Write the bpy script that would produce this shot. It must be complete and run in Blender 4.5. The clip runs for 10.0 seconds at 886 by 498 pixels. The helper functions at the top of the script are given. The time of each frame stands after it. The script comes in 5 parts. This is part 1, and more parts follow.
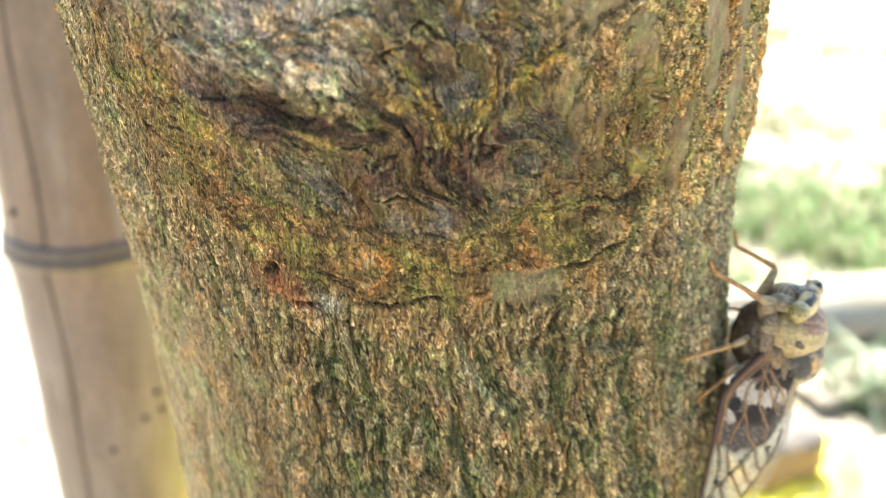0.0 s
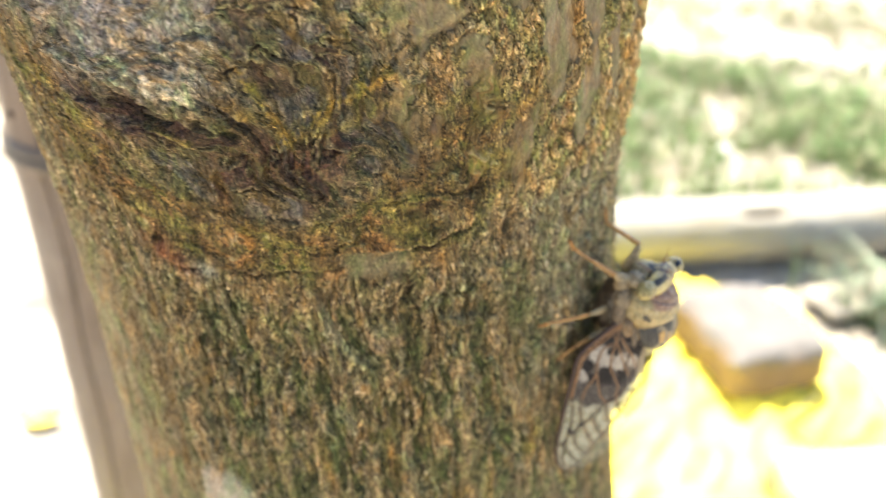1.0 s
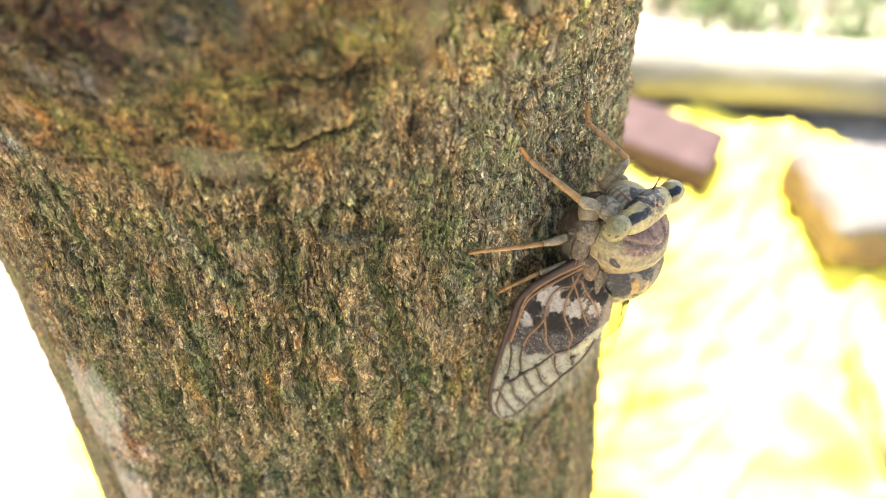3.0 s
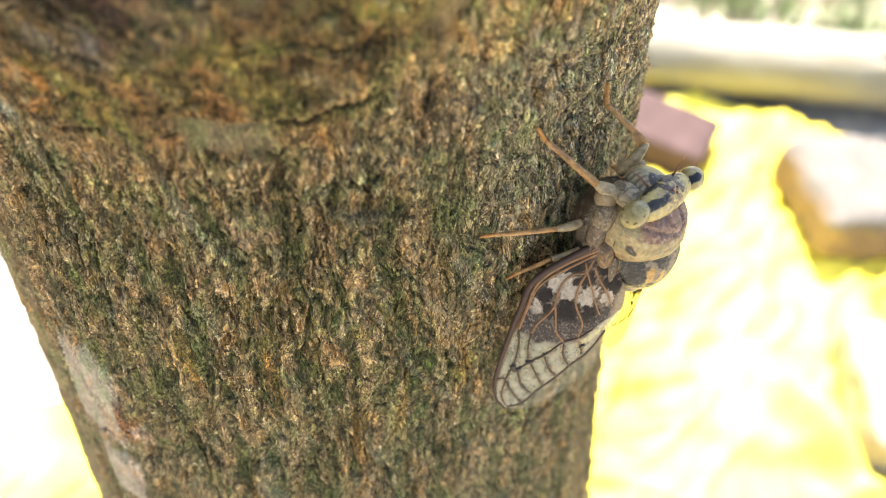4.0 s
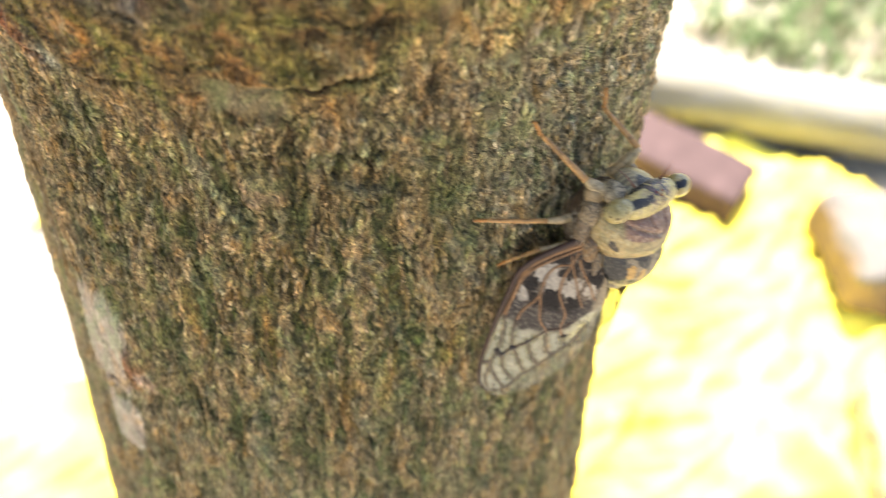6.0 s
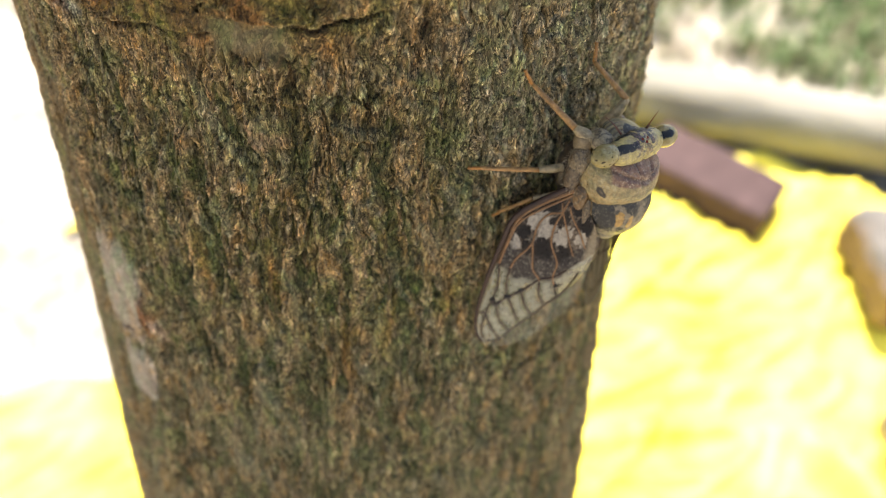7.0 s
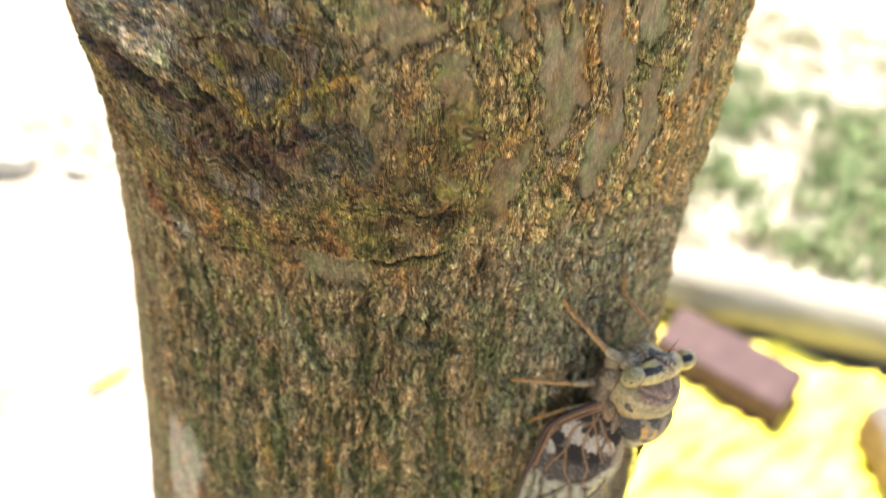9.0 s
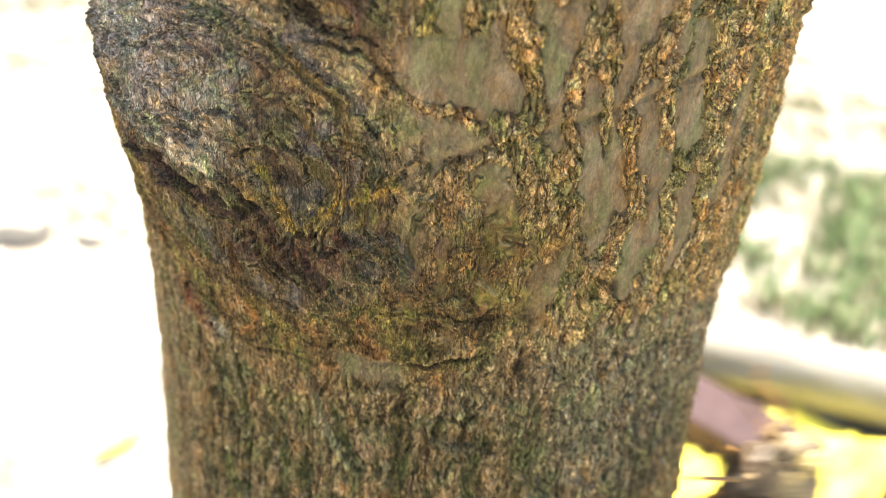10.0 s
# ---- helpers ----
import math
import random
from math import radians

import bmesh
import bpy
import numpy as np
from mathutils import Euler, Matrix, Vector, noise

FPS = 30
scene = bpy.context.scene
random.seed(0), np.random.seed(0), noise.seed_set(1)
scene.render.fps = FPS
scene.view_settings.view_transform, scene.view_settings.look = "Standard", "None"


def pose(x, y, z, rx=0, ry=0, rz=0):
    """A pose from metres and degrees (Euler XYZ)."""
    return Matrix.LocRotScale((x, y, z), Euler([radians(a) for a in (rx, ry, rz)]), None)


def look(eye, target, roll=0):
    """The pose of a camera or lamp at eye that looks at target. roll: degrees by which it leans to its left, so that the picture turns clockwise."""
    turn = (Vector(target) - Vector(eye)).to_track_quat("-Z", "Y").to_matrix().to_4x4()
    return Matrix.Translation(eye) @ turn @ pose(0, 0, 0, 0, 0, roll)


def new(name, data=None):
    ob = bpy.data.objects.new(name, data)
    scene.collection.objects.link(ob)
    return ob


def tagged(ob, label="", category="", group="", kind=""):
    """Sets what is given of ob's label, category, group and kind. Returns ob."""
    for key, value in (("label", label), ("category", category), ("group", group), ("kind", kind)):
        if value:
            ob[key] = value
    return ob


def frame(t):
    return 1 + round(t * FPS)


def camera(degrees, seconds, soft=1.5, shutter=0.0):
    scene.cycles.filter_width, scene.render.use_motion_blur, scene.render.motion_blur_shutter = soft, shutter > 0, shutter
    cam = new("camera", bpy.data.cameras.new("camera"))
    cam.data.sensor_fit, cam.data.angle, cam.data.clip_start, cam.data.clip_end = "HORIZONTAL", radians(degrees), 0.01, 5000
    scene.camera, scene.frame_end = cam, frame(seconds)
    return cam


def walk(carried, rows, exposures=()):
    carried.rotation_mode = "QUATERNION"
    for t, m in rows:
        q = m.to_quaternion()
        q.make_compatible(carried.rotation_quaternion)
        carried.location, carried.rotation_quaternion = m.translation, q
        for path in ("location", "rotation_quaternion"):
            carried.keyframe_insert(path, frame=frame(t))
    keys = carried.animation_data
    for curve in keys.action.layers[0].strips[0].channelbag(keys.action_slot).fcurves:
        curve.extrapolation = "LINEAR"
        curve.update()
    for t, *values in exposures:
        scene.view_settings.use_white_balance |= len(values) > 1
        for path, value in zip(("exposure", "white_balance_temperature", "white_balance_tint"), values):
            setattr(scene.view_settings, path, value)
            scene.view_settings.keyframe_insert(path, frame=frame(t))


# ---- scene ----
cam = camera(55.3, 10.0, soft=0.9, shutter=0.4)
# a phone's close focus: the eye of the lens is about 2.5 mm wide
cam.data.dof.use_dof = True
cam.data.dof.focus_distance = 0.126
cam.data.dof.aperture_fstop = 14.0
PATH = [
    (0, (0.0070, -0.0033, 0.7519), (-0.0789, 1.8063, -0.0954), 1.99),
    (0.5, (0.0181, -0.0128, 0.7627), (-0.0751, 1.7391, -0.1974), 3.57),
    (1, (0.0362, -0.0072, 0.7751), (-0.1169, 1.6613, -0.3170), 3.73),
    (1.5, (0.0498, 0.0201, 0.7692), (-0.1665, 1.6071, -0.4286), 3.81),
    (2, (0.0649, 0.0219, 0.7623), (-0.2011, 1.5260, -0.5288), 4.08),
    (2.5, (0.0687, 0.0266, 0.7602), (-0.2259, 1.4642, -0.5986), 4.73),
    (2.7, (0.0628, 0.0357, 0.7652), (-0.2453, 1.3786, -0.6845), 4.53),
    (3.8, (0.0582, 0.0449, 0.7602), (-0.2549, 1.3753, -0.6999), 6.74),
    (4, (0.0568, 0.0434, 0.7609), (-0.2297, 1.3562, -0.7204), 7.65),
    (4.5, (0.0598, 0.0423, 0.7638), (-0.2519, 1.3518, -0.7154), 7.97),
    (5, (0.0620, 0.0331, 0.7617), (-0.2631, 1.3395, -0.7174), 9.10),
    (5.5, (0.0566, 0.0333, 0.7570), (-0.2897, 1.3402, -0.7168), 9.95),
    (6, (0.0653, 0.0359, 0.7632), (-0.3059, 1.3570, -0.6918), 10.57),
    (6.2, (0.0736, 0.0360, 0.7641), (-0.3565, 1.3269, -0.7018), 8.88),
    (7.5, (0.0763, 0.0220, 0.7569), (-0.4043, 1.3979, -0.6128), 9.16),
    (8, (0.0732, 0.0264, 0.7563), (-0.4638, 1.4596, -0.5312), 8.89),
    (8.5, (0.0716, 0.0301, 0.7614), (-0.5229, 1.5073, -0.4488), 9.38),
    (9, (0.0734, 0.0141, 0.7774), (-0.5618, 1.5341, -0.3567), 9.31),
    (9.5, (0.0703, 0.0103, 0.7856), (-0.5849, 1.5584, -0.2979), 9.46),
    (10, (0.0670, 0.0141, 0.7827), (-0.6338, 1.5885, -0.2322), 8.52),
]
walk(cam, [(t, look(eye, target, roll)) for t, eye, target, roll in PATH],
     exposures=[(0.0, 2.95, 7000, 5), (0.5, 2.95, 7100, 6), (1.0, 2.65, 7200, 8), (2.5, 2.9, 7300, 10), (4.0, 2.65, 7300, 10), (5.5, 2.7, 7300, 10), (6.2, 2.6, 7300, 10), (7.4, 1.85, 7300, 10), (8.0, 2.60, 7200, 10), (8.5, 2.60, 7300, 10), (9.0, 2.48, 7300, 10), (10.0, 2.47, 7300, 10)])

# ---- light: a high sun behind the trunk, open sky ----
SUN_UP, SUN_AZ = 64.0, -24.0
world = bpy.data.worlds.new("world")
scene.world = world
world.use_nodes = True
wt = world.node_tree
sky = wt.nodes.new("ShaderNodeTexSky")
sky.sky_type, sky.sun_disc = "NISHITA", False
sky.sun_elevation, sky.sun_rotation = radians(SUN_UP), radians(SUN_AZ)
wt.links.new(sky.outputs[0], wt.nodes["Background"].inputs[0])
wt.nodes["Background"].inputs[1].default_value = 0.075
sun = new("sun", bpy.data.lights.new("sun", "SUN"))
sun.data.energy, sun.data.angle, sun.data.color = 4.2, radians(0.55), (1.0, 0.96, 0.88)
_up, _az = radians(SUN_UP), radians(SUN_AZ)
sun.matrix_world = look((3 * math.sin(_az), 3 * math.cos(_az), 3 * math.tan(_up)), (0, 0, 0))


# ---- materials ----
def material(name, colour, rough=0.7, variation=0.3, scale=40.0, bump=0.3, bump_scale=120.0, stretch=(1, 1, 1), metal=0.0, spec=0.4,
             tint="", second=None, depth=0.002, clear="", subsurface=0.0):
    """A surface with grain and stains at two scales. tint: a colour attribute that gives the pigment; clear: an attribute of how far one sees through."""
    m = bpy.data.materials.new(name)
    m.use_nodes = True
    nt = m.node_tree
    n, l = nt.nodes, nt.links
    b = n["Principled BSDF"]
    co = n.new("ShaderNodeTexCoord")
    mp = n.new("ShaderNodeMapping")
    mp.inputs["Scale"].default_value = stretch
    l.new(co.outputs["Object"], mp.inputs["Vector"])
    big, fine = n.new("ShaderNodeTexNoise"), n.new("ShaderNodeTexNoise")
    for node, sc, detail in ((big, scale, 5.0), (fine, bump_scale, 8.0)):
        node.inputs["Scale"].default_value, node.inputs["Detail"].default_value = sc, detail
        node.inputs["Roughness"].default_value = 0.62
        l.new(mp.outputs[0], node.inputs["Vector"])
    ramp = n.new("ShaderNodeValToRGB")
    dark = [c * (1 - variation) for c in colour]
    lite = [min(1, c * (1 + variation * 0.8)) for c in (second or colour)]
    ramp.color_ramp.elements[0].position, ramp.color_ramp.elements[1].position = 0.32, 0.68
    ramp.color_ramp.elements[0].color, ramp.color_ramp.elements[1].color = (*dark, 1), (*lite, 1)
    l.new(big.outputs[0], ramp.inputs[0])
    mul = n.new("ShaderNodeMix")
    mul.data_type, mul.blend_type = "RGBA", "MULTIPLY"
    mul.inputs[0].default_value = 1.0
    r2 = n.new("ShaderNodeMapRange")
    r2.inputs[1].default_value, r2.inputs[2].default_value = 0.3, 0.7
    r2.inputs[3].default_value, r2.inputs[4].default_value = 1 - variation * 0.7, 1 + variation * 0.5
    l.new(fine.outputs[0], r2.inputs[0])
    l.new(ramp.outputs[0], mul.inputs[6])
    l.new(r2.outputs[0], mul.inputs[7])
    out = mul.outputs[2]
    if tint:
        at = n.new("ShaderNodeAttribute")
        at.attribute_name = tint
        m2 = n.new("ShaderNodeMix")
        m2.data_type, m2.blend_type = "RGBA", "MULTIPLY"
        m2.inputs[0].default_value = 1.0
        l.new(out, m2.inputs[6])
        l.new(at.outputs["Color"], m2.inputs[7])
        out = m2.outputs[2]
    l.new(out, b.inputs["Base Color"])
    b.inputs["Metallic"].default_value = metal
    b.inputs["Specular IOR Level"].default_value = spec
    rr = n.new("ShaderNodeMapRange")
    rr.inputs[3].default_value, rr.inputs[4].default_value = max(0.05, rough - 0.12), min(1, rough + 0.12)
    l.new(fine.outputs[0], rr.inputs[0])
    l.new(rr.outputs[0], b.inputs["Roughness"])
    if subsurface:
        b.inputs["Subsurface Weight"].default_value = subsurface
        b.inputs["Subsurface Radius"].default_value = (0.002, 0.0015, 0.001)
    if bump:
        bn = n.new("ShaderNodeBump")
        bn.inputs["Strength"].default_value, bn.inputs["Distance"].default_value = bump, depth
        l.new(fine.outputs[0], bn.inputs["Height"])
        l.new(bn.outputs[0], b.inputs["Normal"])
    if clear:
        a2, tr, mx = n.new("ShaderNodeAttribute"), n.new("ShaderNodeBsdfTransparent"), n.new("ShaderNodeMixShader")
        a2.attribute_name = clear
        l.new(a2.outputs["Fac"], mx.inputs[0])
        l.new(b.outputs[0], mx.inputs[1])
        l.new(tr.outputs[0], mx.inputs[2])
        l.new(mx.outputs[0], n["Material Output"].inputs["Surface"])
    return m


WHITE = (1.0, 1.0, 1.0)


def bark_material():
    """Pigment from the relief, with crevice shade put into the colour, broken up by fibres, flakes and fine cracks."""
    m = bpy.data.materials.new("bark")
    m.use_nodes = True
    n, l = m.node_tree.nodes, m.node_tree.links
    b = n["Principled BSDF"]
    co, mp = n.new("ShaderNodeTexCoord"), n.new("ShaderNodeMapping")
    mp.inputs["Scale"].default_value = (1, 1, 0.5)
    l.new(co.outputs["Object"], mp.inputs["Vector"])

    def noise_node(scale, detail, rough, distortion, vector):
        q = n.new("ShaderNodeTexNoise")
        q.inputs["Scale"].default_value, q.inputs["Detail"].default_value = scale, detail
        q.inputs["Roughness"].default_value, q.inputs["Distortion"].default_value = rough, distortion
        l.new(vector, q.inputs["Vector"])
        return q

    def ranged(value, lo, hi, to_lo, to_hi):
        q = n.new("ShaderNodeMapRange")
        for k, v in enumerate((lo, hi, to_lo, to_hi)):
            q.inputs[k + 1].default_value = v
        l.new(value, q.inputs[0])
        return q.outputs[0]

    def times(x, y):
        q = n.new("ShaderNodeMath")
        q.operation = "MULTIPLY"
        l.new(x, q.inputs[0])
        l.new(y, q.inputs[1])
        return q.outputs[0]

    grain = noise_node(1300, 8, 0.74, 1.2, mp.outputs[0])
    fibre = noise_node(420, 5, 0.65, 1.6, mp.outputs[0])
    warp = noise_node(300, 3, 0.6, 0.0, mp.outputs[0])
    add = n.new("ShaderNodeVectorMath")
    add.operation = "MULTIPLY_ADD"
    l.new(warp.outputs["Color"], add.inputs[0])
    add.inputs[1].default_value = (0.009, 0.009, 0.009)
    l.new(mp.outputs[0], add.inputs[2])
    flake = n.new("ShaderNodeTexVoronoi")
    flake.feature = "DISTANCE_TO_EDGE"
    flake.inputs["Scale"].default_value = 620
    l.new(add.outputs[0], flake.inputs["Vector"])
    # dark seams between flakes: shade of the cracks put into the colour
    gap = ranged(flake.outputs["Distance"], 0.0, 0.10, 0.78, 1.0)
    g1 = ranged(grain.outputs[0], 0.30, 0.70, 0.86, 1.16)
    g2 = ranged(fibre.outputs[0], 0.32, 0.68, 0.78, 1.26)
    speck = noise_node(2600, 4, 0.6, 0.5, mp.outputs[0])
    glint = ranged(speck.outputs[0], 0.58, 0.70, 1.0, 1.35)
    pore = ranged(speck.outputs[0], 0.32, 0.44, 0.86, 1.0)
    wire, split = noise_node(300, 2.5, 0.55, 2.6, mp.outputs[0]), noise_node(360, 2.5, 0.6, 2.2, mp.outputs[0])

    def thread(node, width, inside):
        q = n.new("ShaderNodeMath")
        d = n.new("ShaderNodeMath")
        d.operation = "SUBTRACT"
        d.inputs[1].default_value = 0.5
        l.new(node.outputs[0], d.inputs[0])
        q.operation = "ABSOLUTE"
        l.new(d.outputs[0], q.inputs[0])
        return ranged(q.outputs[0], width * 0.4, width, inside, 1.0)

    wires = times(thread(wire, 0.020, 1.9), thread(split, 0.026, 0.34))

    along = n.new("ShaderNodeMapping")
    along.inputs["Scale"].default_value = (1, 1, 0.34)
    l.new(co.outputs["Object"], along.inputs["Vector"])

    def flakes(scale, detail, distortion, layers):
        """Thin layers that lift and break off: each rises slowly to a pale lip and drops to a dark foot, lit edge and
        shaded underside put into the colour.
        """
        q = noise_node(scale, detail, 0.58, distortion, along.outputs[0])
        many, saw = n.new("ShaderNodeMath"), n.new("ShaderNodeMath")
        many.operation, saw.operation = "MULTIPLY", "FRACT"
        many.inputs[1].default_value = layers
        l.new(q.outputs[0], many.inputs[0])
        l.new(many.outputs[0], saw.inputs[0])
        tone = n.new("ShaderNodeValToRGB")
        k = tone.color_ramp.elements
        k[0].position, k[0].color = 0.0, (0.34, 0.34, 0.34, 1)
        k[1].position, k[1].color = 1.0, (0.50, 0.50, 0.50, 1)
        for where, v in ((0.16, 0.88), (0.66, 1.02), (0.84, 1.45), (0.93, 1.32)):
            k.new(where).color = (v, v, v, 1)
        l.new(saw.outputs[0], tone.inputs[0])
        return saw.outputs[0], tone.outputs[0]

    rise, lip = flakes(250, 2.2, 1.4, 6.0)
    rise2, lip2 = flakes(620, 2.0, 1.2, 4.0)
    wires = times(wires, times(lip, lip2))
    how = n.new("ShaderNodeAttribute")
    how.attribute_name = "wiry"
    part_of = n.new("ShaderNodeMix")
    part_of.data_type = "FLOAT"
    part_of.inputs[2].default_value = 1.0
    l.new(how.outputs["Fac"], part_of.inputs[0])
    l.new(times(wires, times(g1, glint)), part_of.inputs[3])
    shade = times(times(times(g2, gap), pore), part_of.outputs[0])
    hue = noise_node(240, 4, 0.65, 0.8, mp.outputs[0])
    hues = n.new("ShaderNodeValToRGB")
    e = hues.color_ramp.elements
    e[0].position, e[0].color = 0.34, (0.86, 1.05, 0.80, 1)
    e[1].position, e[1].color = 0.66, (1.22, 0.98, 0.72, 1)
    for at_, rgb in ((0.46, (0.98, 1.0, 0.92)), (0.54, (1.06, 0.98, 1.02))):
        e.new(at_).color = (*rgb, 1)
    l.new(hue.outputs[0], hues.inputs[0])
    at = n.new("ShaderNodeAttribute")
    at.attribute_name = "tint"
    mix = n.new("ShaderNodeMix")
    mix.data_type, mix.blend_type = "RGBA", "MULTIPLY"
    mix.inputs[0].default_value = 1.0
    l.new(at.outputs["Color"], mix.inputs[6])
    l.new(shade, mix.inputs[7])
    tinted = n.new("ShaderNodeMix")
    tinted.data_type, tinted.blend_type = "RGBA", "MULTIPLY"
    tinted.inputs[0].default_value = 1.0
    l.new(mix.outputs[2], tinted.inputs[6])
    l.new(hues.outputs[0], tinted.inputs[7])
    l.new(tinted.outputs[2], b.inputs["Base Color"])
    b.inputs["Roughness"].default_value = 0.78
    b.inputs["Specular IOR Level"].default_value = 0.3
    bump = n.new("ShaderNodeBump")
    bump.inputs["Strength"].default_value, bump.inputs["Distance"].default_value = 1.0, 0.0012
    relief, layer = n.new("ShaderNodeMath"), n.new("ShaderNodeMath")
    relief.operation = layer.operation = "MULTIPLY_ADD"
    relief.inputs[1].default_value, layer.inputs[1].default_value = 0.8, 0.4
    l.new(times(rise, how.outputs["Fac"]), relief.inputs[0])
    l.new(fibre.outputs[0], relief.inputs[2])
    l.new(times(rise2, how.outputs["Fac"]), layer.inputs[0])
    l.new(relief.outputs[0], layer.inputs[2])
    l.new(layer.outputs[0], bump.inputs["Height"])
    l.new(bump.outputs[0], b.inputs["Normal"])
    return m


M_BARK = bark_material()
M_BAMBOO = material("bamboo_skin", (0.95, 0.95, 0.95), 0.45, 0.30, 130, 0.2, 700, (1, 1, 0.25), tint="tint", depth=0.0005)
M_HOLE = material("dark_hole", (0.03, 0.022, 0.018), 0.9, 0.3, 300, 0)
M_SOIL = material("pale_dry_soil", (0.27, 0.235, 0.19), 0.95, 0.5, 6, 0.5, 70, second=(0.40, 0.365, 0.32), depth=0.01, spec=0.1)
M_LOG = material("peeled_wood", (0.95, 0.95, 0.95), 0.75, 0.14, 14, 0.3, 90, (0.25, 1, 1), tint="tint", depth=0.003)
# paler yellow blotches stand for sun glare, put into the colour
M_TARP = material("yellow_plastic", (0.74, 0.56, 0.02), 0.55, 0.22, 5, 0.25, 60, second=(0.86, 0.77, 0.135), depth=0.002, spec=0.3)
M_BRICK = material("pink_brick", (0.075, 0.048, 0.050), 0.9, 0.25, 30, 0.6, 160, depth=0.003, spec=0.2)
M_BRICK2 = material("weathered_brick", (0.95, 0.95, 0.95), 0.9, 0.22, 25, 0.6, 130, tint="tint", depth=0.003, spec=0.2)
M_STONE = material("grey_brick", (0.27, 0.235, 0.215), 0.9, 0.3, 22, 0.6, 130, depth=0.004, spec=0.2)
M_BOARD = material("pale_board", (0.32, 0.29, 0.25), 0.8, 0.18, 18, 0.3, 110, (0.2, 1, 1), depth=0.002)
M_PALE = material("pale_stone", (0.46, 0.42, 0.36), 0.9, 0.25, 22, 0.6, 130, depth=0.004, spec=0.2)
M_GRASS = material("grass_blades", (0.9, 0.9, 0.9), 0.6, 0.2, 30, 0, 60, tint="tint", spec=0.3)
M_LEAF = material("yellow_leaf", (0.66, 0.50, 0.03), 0.5, 0.2, 60, 0.2, 300, depth=0.0005)
M_TWIG = material("olive_twig", (0.10, 0.095, 0.035), 0.7, 0.3, 90, 0.3, 300, depth=0.0005)
M_PAPER = material("white_scrap", (0.8, 0.8, 0.78), 0.6, 0.08, 40, 0.1, 200, depth=0.0005)
M_RED = material("faded_red_scrap", (0.55, 0.14, 0.12), 0.6, 0.1, 40, 0.1, 200, depth=0.0005)
M_SHELL = material("cicada_shell", (0.60, 0.545, 0.45), 0.42, 0.32, 1300, 0.5, 3000, tint="tint", depth=0.0002, spec=0.45)
M_LEG = material("cicada_leg", (0.36, 0.26, 0.145), 0.4, 0.45, 900, 0.5, 3000, depth=0.0001, tint="tint")
M_EYE = material("cicada_eye", (0.56, 0.54, 0.48), 0.2, 0.14, 1500, 0.05, 6000, tint="tint", depth=0.00005, spec=0.3)
M_WING = material("wing_membrane", (0.56, 0.54, 0.50), 0.3, 0.22, 900, 0.12, 2500, tint="tint", clear="clear", depth=0.0001, spec=0.12)
M_RIDGE = material("wing_ridge", (0.20, 0.095, 0.036), 0.5, 0.4, 800, 0.2, 3000, depth=0.0001)
M_VEIN = material("wing_vein", (0.045, 0.02, 0.011), 0.6, 0.3, 800, 0.1, 3000, depth=0.0001)
M_BLOTCH = material("wing_blotch", (0.03, 0.018, 0.012), 0.5, 0.3, 800, 0.1, 3000, depth=0.0001)


# ---- makers ----
def part(name, bm, mat, parent=None, label="", smooth=True):
    """Links a bmesh as one mesh object under a thing or a part."""
    me = bpy.data.meshes.new(name)
    if isinstance(bm, bmesh.types.BMesh):
        bmesh.ops.recalc_face_normals(bm, faces=bm.faces)
        bm.to_mesh(me)
        bm.free()
    else:
        me.from_pydata(*bm)
    me.materials.append(mat)
    if smooth:
        me.polygons.foreach_set("use_smooth", [True] * len(me.polygons))
    ob = new(name, me)
    if parent:
        ob.parent = parent
    if label:
        ob["label"] = label
    return ob


def empty(name, m=Matrix(), label="", category="", group="", kind=""):
    ob = new(name)
    ob.empty_display_size = 0.02
    ob.matrix_basis = m
    return tagged(ob, label, category, group, kind)


def paint(ob, values, name="tint"):
    """Pigment for each vertex, (n, 3); or one value for each."""
    values = np.asarray(values, dtype=np.float32)
    if values.ndim == 1:
        ob.data.attributes.new(name, "FLOAT", "POINT").data.foreach_set("value", values)
    else:
        rgba = np.ones((len(values), 4), dtype=np.float32)
        rgba[:, :3] = np.clip(values, 0, 1)
        ob.data.attributes.new(name, "FLOAT_COLOR", "POINT").data.foreach_set("color", rgba.ravel())
    return ob


def places(ob):
    co = np.empty(len(ob.data.vertices) * 3, dtype=np.float32)
    ob.data.vertices.foreach_get("co", co)
    return co.reshape(-1, 3).astype(float)


_rng = np.random.default_rng(7)
_perm = np.concatenate([_rng.permutation(256)] * 3)
_grad = _rng.normal(size=(256, 3))
_grad /= np.linalg.norm(_grad, axis=1)[:, None]


